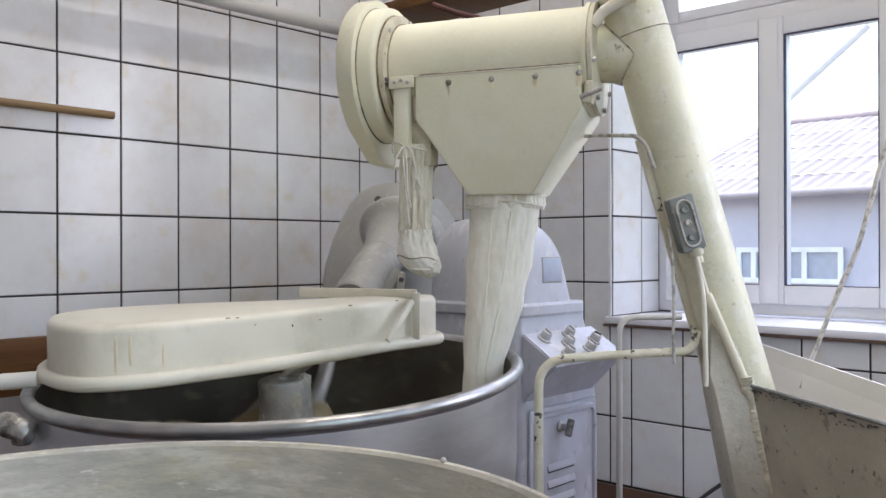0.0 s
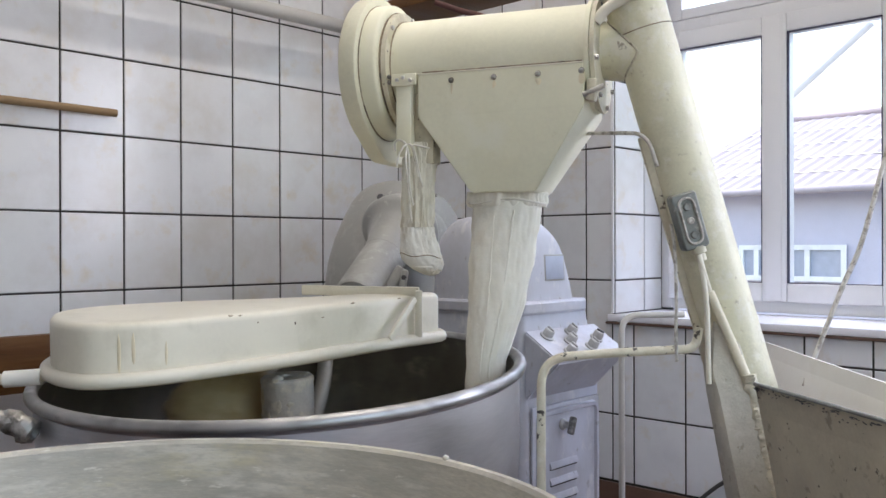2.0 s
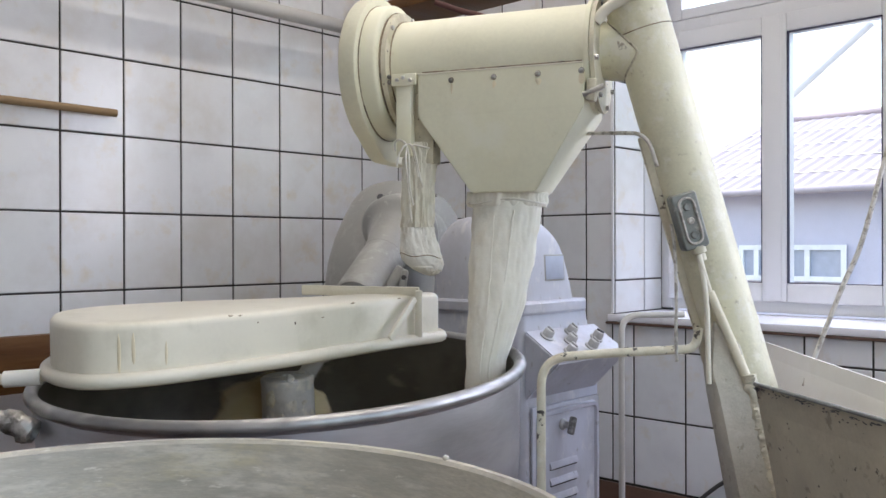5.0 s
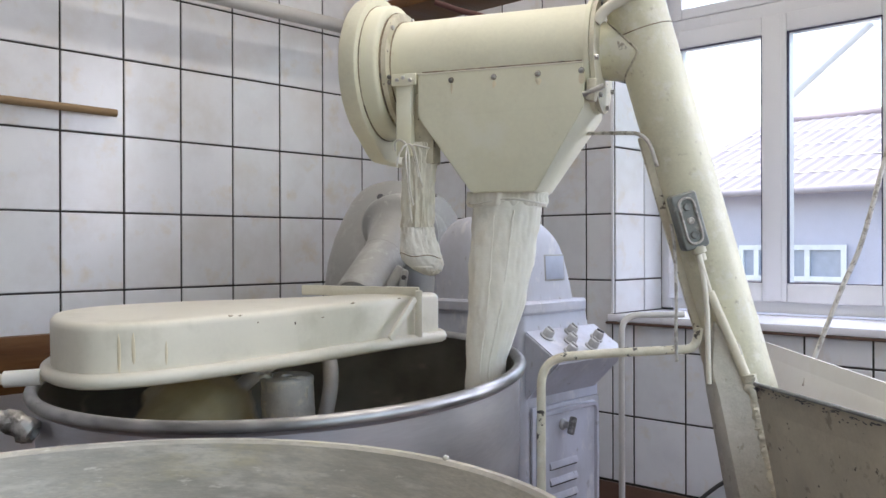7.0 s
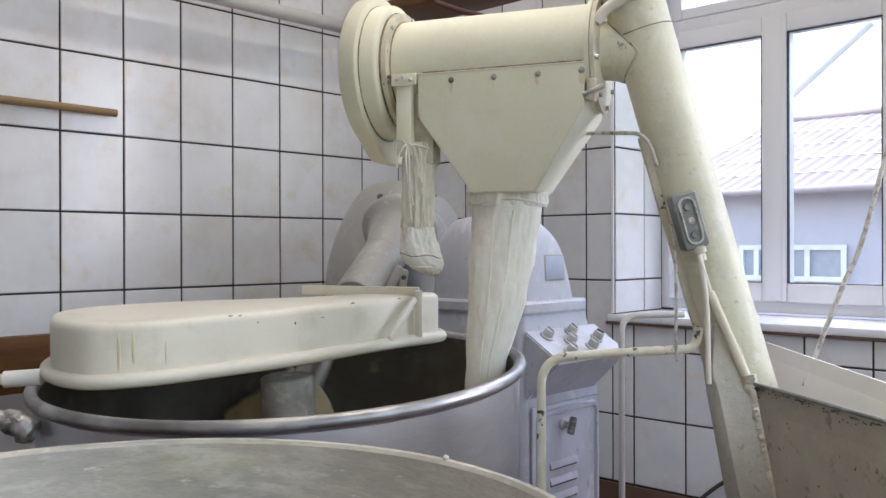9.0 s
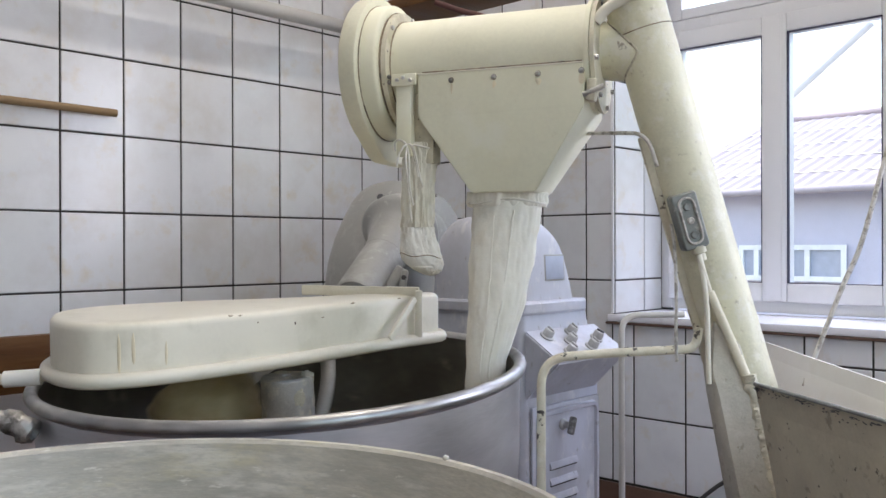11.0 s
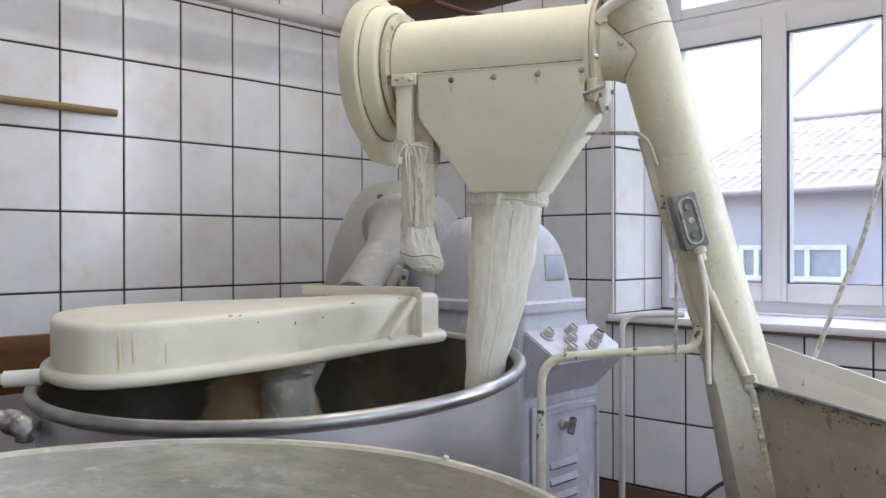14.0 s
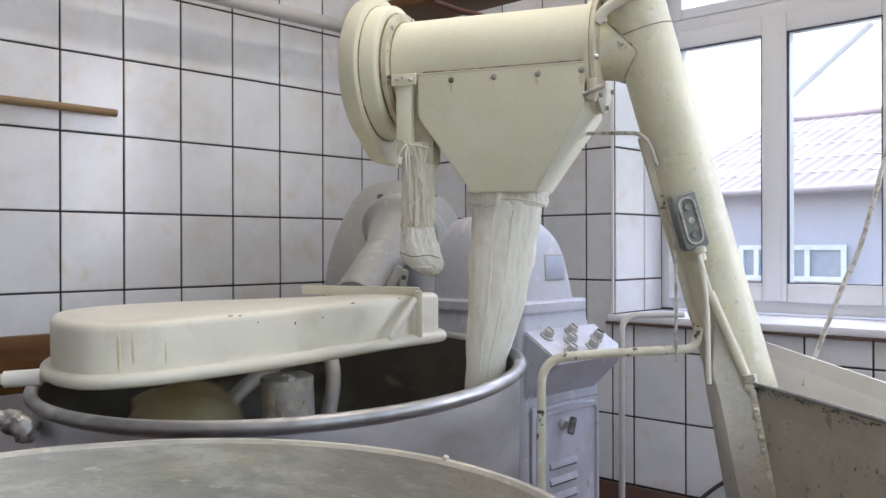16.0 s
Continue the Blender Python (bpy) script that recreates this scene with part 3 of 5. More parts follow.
def mixing_bowl():
    t = thing("mixing_bowl", "turning steel kneading bowl with a rolled rim", "mixing bowl", BOWL_POSE)
    o, r, i = bowl_profile(RIM_R, RIM_Z, 0.45)
    part("outer_wall", lathe(o + r[:2], 96, True), STEEL, t)
    part("rim", lathe(r, 96), RIM_STEEL, t, "rolled bright steel rim")
    # lining coloured dark for the shade inside the bowl
    part("lining", lathe([r[-1]] + i, 96, False, True), STEEL_SHADED, t, "floury steel lining, colour darkened for the shade in the bowl")
    rnd = random.Random(8)
    part("spigot", lathe([(0.13, RIM_Z - 0.50), (0.13, RIM_Z - 0.445)], 40, True, True), GREY_PAINT, t)
    top = RIM_Z - 0.022
    prof = [(0.058, RIM_Z - 0.36), (0.0555, top - 0.016), (0.0565, top - 0.012), (0.0565, top - 0.004), (0.052, top), (0.012, top + 0.001), (0.011, top - 0.004)]
    p = part("post", lathe(prof, 40, False, True), POST_MAT, t, "floury steel centre post")
    for k in range(18):
        a, z = rnd.uniform(0, 6.28), top - 0.02 - rnd.uniform(0.0, 0.12)
        q = dough_mesh(k * 1.7, 0.0022, rnd.uniform(0.003, 0.008), rnd.uniform(0.004, 0.012), 0.35, 2)
        part("dough_crumb", q, CRUMB, p, "dried dough crumb", m=pose(0.0555 * math.cos(a), 0.0555 * math.sin(a), z, 0, 0, math.degrees(a)))
    part("dough_nub", dough_mesh(1.0, 0.014, 0.010, 0.009, 0.3, 3), CRUMB, p, "dried lump of dough", m=pose(0.044, 0.0, top + 0.001))
    part("dough_smear", dough_mesh(9.0, 0.0016, 0.012, 0.020, 0.45, 3), CRUMB_YELLOW, p, "yellowish smear of dried dough", m=pose(0.0555 * math.cos(-0.8), 0.0555 * math.sin(-0.8), top - 0.040, 0, 0, -46))
    part("dough_nub", dough_mesh(5.0, 0.020, 0.012, 0.004, 0.3, 3), CRUMB, p, "dried lump of dough", m=pose(-0.02, 0.03, top))
    return t


def mixer_base():
    t = thing("bowl_carriage", "grey cast carriage under the turning bowl", "bowl carriage", Matrix.Translation(BOWL))
    part("column", lathe([(0.20, 0.10), (0.19, 0.15), (0.15, 0.20), (0.15, 0.262)], 48, True, True), GREY_PAINT, t)
    part("plate", span(-0.34, 0.34, -0.34, 0.34, 0.045, 0.10, 0.02), GREY_PAINT, t)
    for sx in (-0.26, 0.26):
        for sy in (-0.26, 0.26):
            part("castor", lathe([(0.022, -0.02), (0.024, -0.016), (0.024, 0.016), (0.022, 0.02)], 20, True, True, m=pose(sx, sy, 0.0245, 90, 0, 0)), KNOB_DARK, t)


def front_bowl():
    t = thing("kneading_bowl", "empty dull steel kneading bowl with dried dough stains", "mixing bowl", Matrix.Translation((-0.332, 0.809, 0)))
    o, r, i = bowl_profile(0.495, RIM_Z, 0.46)
    part("outer_wall", lathe(o + r[:2], 96, True), STEEL, t)
    part("rim", lathe([(0.485, RIM_Z - 0.012), (0.496, RIM_Z - 0.010), (0.497, RIM_Z - 0.003), (0.493, RIM_Z), (0.487, RIM_Z - 0.001), (0.483, RIM_Z - 0.006)], 128), BOWL_IN, t, "worn steel rim")
    part("lining", lathe([(0.483, RIM_Z - 0.006), (0.480, RIM_Z - 0.05), (0.463, RIM_Z - 0.18), (0.42, RIM_Z - 0.33), (0.31, RIM_Z - 0.42), (0.12, RIM_Z - 0.44)], 96, False, True), BOWL_IN, t, "steel lining stained with dough")
    part("base", lathe([(0.20, 0.03), (0.20, 0.06), (0.16, 0.09), (0.16, RIM_Z - 0.46)], 40, True, True), GREY_PAINT, t)
    for k in range(4):
        a = k * math.pi / 2 + 0.5
        part("castor", lathe([(0.026, -0.018), (0.029, -0.013), (0.029, 0.013), (0.026, 0.018)], 20, True, True, m=pose(0.15 * math.cos(a), 0.15 * math.sin(a), 0.029, 90, 0, 20)), KNOB_DARK, t)
    rnd = random.Random(4)
    q = bmesh.new()
    bmesh.ops.create_icosphere(q, subdivisions=2, radius=0.0045)
    a = math.atan2(0.40, 0.375)
    part("dough_crumb", q, CRUMB, t, "dried dough crumb", m=pose(0.490 * math.cos(a), 0.490 * math.sin(a), RIM_Z + 0.0015))
    for k in range(16):
        a = rnd.uniform(0.15, 2.2)
        part("dough_crumb", dough_mesh(k * 3.1, rnd.uniform(0.001, 0.002), rnd.uniform(0.001, 0.004), 0.0007, 0.4, 2), CRUMB, t, "dried dough crumb", m=pose(0.490 * math.cos(a), 0.490 * math.sin(a), RIM_Z + 0.0002, 0, 0, math.degrees(a)))


COVER = [(0.008, 0.580), (-0.006, 0.538), (-0.109, 0.442), (-0.222, 0.312), (-0.321, 0.203), (-0.414, 0.119), (-0.498, 0.047), (-0.575, 0.004), (-0.640, -0.006), (-0.700, 0.025), (-0.752, 0.084), (-0.788, 0.160), (-0.797, 0.240), (-0.745, 0.335), (-0.60, 0.425), (-0.42, 0.485), (-0.30, 0.535), (-0.15, 0.605), (-0.06, 0.630), (-0.008, 0.618)]


def bowl_guard():
    t = thing("bowl_guard", "cream enamelled metal guard lid across the bowl", "lid", pose(0, 1.55, 0.757, math.degrees(math.atan(0.045)), 0, 0))
    k = len(COVER)
    out = [(p.x, p.y) for p in smooth_path([(*COVER[(i - 1) % k], 0) for i in range(k + 3)], 6)[6:-7]]
    zb, zt = 0.003, 0.108
    top = [inset(out, d) for d in (0.021, 0.021, 0.0225, 0.027, 0.034, 0.045)]
    zs = (zb + 0.010, zt - 0.014, zt - 0.007, zt - 0.002, zt, zt + 0.0005)
    rings = [[(x, y, z) for x, y in o] for o, z in zip(top, zs)]
    # the crown rises gently to the middle
    cx, cy = sum(p[0] for p in out) / len(out), sum(p[1] for p in out) / len(out)
    for k in (0.8, 0.3):
        rings.append([(cx + (x - cx) * k, cy + (y - cy) * k, zt + 0.002) for x, y in top[-1]])
    part("shell", loft(rings, False, True), CREAM_PALE, t)
    # rolled lip
    lip = bmesh.new()
    ring = []
    for k in range(9):
        a = radians(-150 + 300 * k / 8)
        o = inset(out, 0.014 - 0.014 * math.cos(a))
        ring.append([(x, y, zb + 0.002 + 0.014 * math.sin(a)) for x, y in o])
    loft(ring, False, False, bm=lip)
    part("lip", lip, CREAM_PALE, t, "rounded lower lip")
    # added unseen sheet, low over the back of the bowl to shade its inside
    rear = [(-0.775, 0.22), (-0.81, 0.38), (-0.76, 0.57), (-0.64, 0.715), (-0.47, 0.785), (-0.42, 0.70), (-0.24, 0.67), (-0.08, 0.65), (-0.03, 0.60), (-0.16, 0.575), (-0.30, 0.505), (-0.60, 0.395), (-0.735, 0.31)]
    part("rear_sheet", loft([[(x, y, z) for x, y in rear] for z in (0.046, 0.050)]), CREAM_PALE, t, smooth=20)
    # bracket of flat bars at the machine end
    q0, q1 = Vector((-0.345, 0.60, 0.114)), Vector((-0.056, 0.510, 0.116))
    part("bracket_bar", box(0.012, 0.024, (q1 - q0).length, 0.003, along((q0 + q1) / 2, q1)), CREAM_PALE, t)
    part("bracket_post", span(-0.066, -0.048, 0.492, 0.506, 0.012, 0.121, 0.003), CREAM_PALE, t)
    part("bracket_brace", box(0.010, 0.016, 0.122, 0.003, along((-0.093, 0.452, 0.062), (-0.062, 0.492, 0.110))), CREAM_PALE, t)
    part("handle_rod", sweep([(-0.745, 0.10, -0.001), (-0.86, 0.082, -0.006), (-1.06, 0.055, -0.014)], 0.010, 14), CREAM_PALE, t)
    part("handle", sweep([(-0.757, 0.098, -0.002), (-0.822, 0.088, -0.005)], 0.0155, 18), SHEET_WHITE, t, "white plastic sleeve of the handle rod")
    # runs of old paint and dents on the front
    front = [p for p in inset(out, 0.0205) if p[0] > -0.60 and p[1] < 0.53 and p[0] * 0.95 + 0.585 > p[1]]
    for x, z, l, w in ((-0.577, 0.089, 0.075, 0.0036), (-0.556, 0.089, 0.058, 0.0042), (-0.512, 0.069, 0.045, 0.0030)):
        i = min(range(1, len(front) - 1), key=lambda q: abs(front[q][0] - x))
        d = Vector(front[i + 1]) - Vector(front[i - 1])
        m = Matrix.Translation((*front[i], z - l / 2)) @ pose(0, 0, 0, 0, 0, math.degrees(math.atan2(d.y, d.x)))
        part("paint_run", dough_mesh(x * 40, w * 0.8, 0.00055, l / 2, 0.25, 3), RUN_MAT, t, "yellowed run of paint", m=m)
    for x, z, sx, sz in ((-0.415, 0.1065, 0.006, 0.0016), (-0.40, 0.1055, 0.004, 0.0012), (-0.20, 0.1065, 0.007, 0.0016), (-0.10, 0.1055, 0.005, 0.0015), (-0.30, 0.078, 0.0015, 0.003), (-0.36, 0.088, 0.002, 0.0015), (-0.25, 0.083, 0.004, 0.001)):
        i = min(range(1, len(front) - 1), key=lambda q: abs(front[q][0] - x))
        d = Vector(front[i + 1]) - Vector(front[i - 1])
        n = Vector((-d.y, d.x)).normalized() * (0.004 if z > 0.10 else 0.0)
        m = Matrix.Translation((front[i][0] + n.x, front[i][1] + n.y, z)) @ pose(0, 0, 0, 0, 0, math.degrees(math.atan2(d.y, d.x)))
        part("chip", dough_mesh(x * 70, sx, 0.0014, sz, 0.5, 2), RUST, t, "chip in the paint", m=m)


AXIS_A, AXIS_B = Vector((-0.128, 2.84, 1.07)), Vector((-0.369, 2.14, 0.640))
AXIS = (AXIS_B - AXIS_A).normalized()


def kneading_fork():
    """Two bowed tines on an inclined shaft; its z axis runs down the shaft, its x axis lies across the tines."""
    x = AXIS.cross(Vector((0, 0, 1))).normalized()
    base = Matrix.Translation(AXIS_A) @ Matrix((x, AXIS.cross(x), AXIS)).transposed().to_4x4()
    t = thing("kneading_fork", "grey steel two-tined fork turning in the bowl", "kneading fork", base)
    part("shaft", lathe([(0.028, 0.25), (0.030, 0.60), (0.034, 0.62), (0.034, 0.68), (0.02, 0.70)], 24, True, True), STEEL_DIRTY, t)
    for s in (-1, 1):
        path = smooth_path([(0, 0, 0.66), (s * 0.030, 0, 0.685), (s * 0.064, 0, 0.745), (s * 0.092, 0, 0.83), (s * 0.112, 0, 0.92), (s * 0.120, 0, 1.02), (s * 0.112, 0, 1.10)], 6)
        part("tine", sweep(path, lambda k: 0.021 - 0.004 * k, 12), TINE_STEEL, t, "bowed steel tine")
    return t, base


LUMP_C = Vector((-0.485, 1.98, 0.532))


def dough(base):
    t = thing("dough", "pale yellow dough lying low in the bowl", "dough", BOWL_POSE)
    prof = [(0.07, 0.40), (0.10, 0.47), (0.20, 0.50), (0.30, 0.485), (0.40, 0.43), (0.425, 0.39), (0.40, 0.36), (0.30, 0.325)]
    part("dough_mass", lathe(prof, 72, False, False, wobble=lambda a, z, k: 0.012 * noise.noise(Vector((math.cos(a) * 4, math.sin(a) * 4, z * 9)))), DOUGH, t)
    lumps = []
    for k in range(2):
        d = thing("dough_lump", "pale yellow lump of dough thrown up by the fork", "dough", Matrix.Translation(LUMP_C), "dough on the fork")
        part("lump", dough_mesh(3.0 + 5 * k, 0.135, 0.11, 0.105, 0.22), DOUGH, d)
        lumps.append(d)
    return t, lumps


def mixer_body():
    """Column, control desk, fork head and cabinet door, in room axes."""
    t = thing("dough_mixer", "grey enamelled fork mixer column with a control desk", "dough mixer", ROOM)
    ax0, ax1, ay0, ay1 = -0.966, -0.588, -1.257, -0.86
    col = rounded([(ax0, ay0), (ax1, ay0), (ax1, ay1), (ax0, ay1)], [0.03] * 4, 5)
    part("cabinet", loft([[(x - k * (x - ax0) / (ax1 - ax0), y, z) for x, y in inset(col, d)] for z, d, k in ((0.0, 0.0, 0.0), (0.60, 0.0, 0.0), (0.70, 0.004, 0.020), (0.835, 0.010, 0.056), (0.848, 0.018, 0.060))]), GREY_BLUE, t)
    sh = rounded([(ax0 - 0.012, ay0 - 0.012), (ax1 - 0.055, ay0 - 0.012), (ax1 - 0.055, ay1), (ax0 - 0.012, ay1)], [0.035] * 4, 5)
    part("shoulder", loft([[(x, y, z) for x, y in inset(sh, d)] for z, d in ((0.815, 0.016), (0.822, 0.010), (0.845, 0.010), (0.852, 0.016))]), GREY_BLUE, t, "narrow moulded shoulder")
    # hood
    rings = []
    for z, d, e in ((0.852, 0.02, 0.035), (0.89, 0.022, 0.046), (0.93, 0.024, 0.058), (0.97, 0.027, 0.072), (1.00, 0.03, 0.086), (1.03, 0.037, 0.106), (1.055, 0.05, 0.13), (1.072, 0.066, 0.152), (1.084, 0.09, 0.18), (1.090, 0.12, 0.21), (1.092, 0.15, 0.23)):
        o = rounded([(ax0 + d * 0.6, ay0 + d * 0.7), (ax1 - e - 0.052, ay0 + d * 0.7), (ax1 - e - 0.052, ay1 - d), (ax0 + d * 0.6, ay1 - d)], [0.05 + d * 0.4] * 4, 6)
        rings.append([(x, y, z) for x, y in o])
    part("hood", loft(rings), GREY_BLUE, t, "rounded upper hood")
    part("nameplate", box(0.085, 0.003, 0.066, 0.001, pose(-0.80, ay0 + 0.0165, 0.943, -3, 0, 0)), PLAQUE, t, "blue-grey metal nameplate")
    # control desk
    y0 = ay0 + 0.004
    prof = [(y0, 0.775), (y0 - 0.112, 0.703), (y0 - 0.112, 0.695), (y0, 0.585)]
    desk = loft([[(x, y, z) for y, z in prof] for x in (ax0 + 0.01, ax1 - 0.034)])
    bmesh.ops.bevel(desk, geom=list(desk.edges), offset=0.004, segments=2, affect="EDGES")
    dk = part("control_desk", desk, GREY_BLUE, t, "sloping control desk")
    slope = math.degrees(math.atan2(0.072, 0.112))
    for kx, ky, dark in ((0.070, 0.030, 0), (0.185, 0.028, 0), (0.270, 0.058, 1), (0.092, 0.092, 0), (0.140, 0.058, 0), (0.205, 0.085, 0)):
        m = pose(ax0 + kx, y0 - ky, 0.775 - ky * 0.643 + 0.001, slope, 0, 0)
        kb = part("knob", lathe([(0.020, 0), (0.020, 0.004), (0.0155, 0.006), (0.0145, 0.022), (0.012, 0.025), (0.004, 0.0255)], 20, True, True), KNOB_GREY, dk, "round grey switch knob", m=m)
        part("pointer", box(0.005, 0.022, 0.007, 0.0015, pose(0, 0, 0.027, 0, 0, 30 if dark else 0)), KNOB_DARK if dark else KNOB_GREY, kb)
    # door with a raised frame, catch and louvres
    yd = ay0 - 0.001
    dz0, dz1, dx0, dx1 = 0.07, 0.565, ax0 + 0.028, ax1 - 0.025
    dr = part("door", span(dx0, dx1, yd - 0.010, yd + 0.001, dz0, dz1, 0.008), GREY_BLUE, t)
    o = rounded([(dx0 + 0.012, dz0 + 0.012), (dx1 - 0.012, dz0 + 0.012), (dx1 - 0.012, dz1 - 0.012), (dx0 + 0.012, dz1 - 0.012)], [0.03] * 4, 6)
    part("door_rim", loft([[(x, yd - 0.010 - h, z) for x, z in inset(o, d)] for d, h in ((0.0, 0.0), (0.004, 0.008), (0.014, 0.008), (0.018, 0.0))], False, False), GREY_BLUE, dr)
    c = part("catch", lathe([(0.016, 0), (0.016, 0.006), (0.010, 0.010), (0.010, 0.026)], 16, True, True, m=pose(dx0 + 0.135, yd - 0.010, dz1 - 0.062, 90, 0, 0)), STEEL_DIRTY, dr, "steel door catch")
    part("catch_bar", box(0.020, 0.016, 0.050, 0.005, pose(dx0 + 0.137, yd - 0.042, dz1 - 0.062, 0, 20, 0)), STEEL_DIRTY, c)
    for k in range(6):
        z = dz1 - 0.172 - 0.045 * k
        b = loft([[(x, yd - 0.010 - h, z + q) for h, q in ((0.0, 0.012), (0.007, -0.002), (0.007, -0.006), (0.0, -0.007))] for x in (dx0 + 0.075, dx0 + 0.205)])
        part("louvre", b, GREY_BLUE, dr)
        part("slot", span(dx0 + 0.078, dx0 + 0.202, yd - 0.0125, yd - 0.0095, z - 0.0115, z - 0.0072), KNOB_DARK, dr, "dark louvre slot")
    # added curved dark plate, stands in for the shade between bowl and column
    c = ROOM.inverted() @ BOWL
    turn = radians(-46.85)
    rings = []
    for r, z in ((0.527, 0.50), (0.527, 0.746), (0.531, 0.750), (0.535, 0.746), (0.535, 0.50)):
        rings.append([(c.x + r * math.cos(a + turn), c.y + r * math.sin(a + turn), z) for a in [radians(40 + 31 * k / 14) for k in range(15)]])
    b = loft(rings, False, False, closed=False)
    part("splash_plate", b, STEEL_SHADED, t, "added dark plate standing in for the shade behind the bowl")
    part("nameplate_border", box(0.093, 0.002, 0.074, 0.001, pose(-0.80, ay0 + 0.0172, 0.943, -3, 0, 0)), GREY_PAINT, t)
    return t


def mixer_head():
    t = thing("mixer_head", "grey cast head with a flared collar for the fork shaft", "dough mixer")
    # rounded casting against the wall side of the column
    M = ROOM
    rings = []
    for z, w, d in ((0.0, 0.235, 0.20), (0.70, 0.235, 0.20), (0.86, 0.23, 0.20), (0.95, 0.218, 0.19), (1.03, 0.190, 0.18), (1.10, 0.155, 0.165), (1.16, 0.120, 0.145), (1.20, 0.090, 0.115), (1.222, 0.055, 0.075), (1.232, 0.02, 0.03)):
        rings.append([M @ Vector((-0.722 + w * math.copysign(abs(math.cos(a)) ** 0.7, math.cos(a)) + 0.0 * z,
                                  -0.50 + d * math.copysign(abs(math.sin(a)) ** 0.7, math.sin(a)), z)) for a in [2 * math.pi * k / 40 for k in range(40)]])
    part("casting", loft(rings), GREY_PAINT, t)
    # collar and tube
    m = along(AXIS_A, AXIS_B)
    part("collar", lathe([(0.110, -0.02), (0.124, 0.016), (0.130, 0.030), (0.129, 0.042), (0.120, 0.052), (0.104, 0.064), (0.090, 0.084), (0.080, 0.112), (0.072, 0.148), (0.067, 0.20)], 48, True, True, m=m), GREY_PAINT, t, "flared collar")
    part("shaft_tube", lathe([(0.0665, 0.10), (0.0665, 0.42), (0.060, 0.43)], 40, True, True, m=m), GREY_PAINT, t)
    part("brace", box(0.012, 0.030, 0.14, 0.004, along((-0.158, 2.54, 0.885), (-0.112, 2.54, 0.955))), GREY_PAINT, t)
    part("bolt", hexbolt(0.012, 0.022), KNOB_DARK, t, "dark bolt head", m=along((-0.194, 2.790, 1.153), (-0.215, 2.72, 1.195)))
    # round side cover with its ring of bolts
    ey = Vector((-0.7295, 0.684, 0))
    c = Vector((-0.070, 3.00, 1.025))
    mm = along(c, c - ey)
    sc = part("side_cover", lathe([(0.02, 0.052), (0.14, 0.050), (0.150, 0.046), (0.153, 0.03), (0.165, 0.028), (0.168, 0.02), (0.168, -0.01), (0.160, -0.02)], 56, True, True, m=mm), GREY_PAINT, t, "round bolted side cover")
    for k in range(14):
        a = 2 * math.pi * k / 14
        part("bolt", hexbolt(0.006, 0.010), GREY_PAINT, sc, m=mm @ pose(0.158 * math.cos(a), 0.158 * math.sin(a), 0.028))
    part("lug", box(0.05, 0.02, 0.075, 0.008, along((-0.115, 2.54, 0.90), (-0.10, 2.54, 1.0))), GREY_PAINT, t)
    part("lug_bolt", hexbolt(0.008, 0.014), KNOB_DARK, t, "dark bolt head", m=along((-0.113, 2.528, 0.915), (-0.113, 2.40, 0.915)))


# ---- flour sifter ----
DRUM_L, DRUM_R = Vector((-0.092, 1.977, 1.394)), Vector((0.326, 1.826, 1.396))


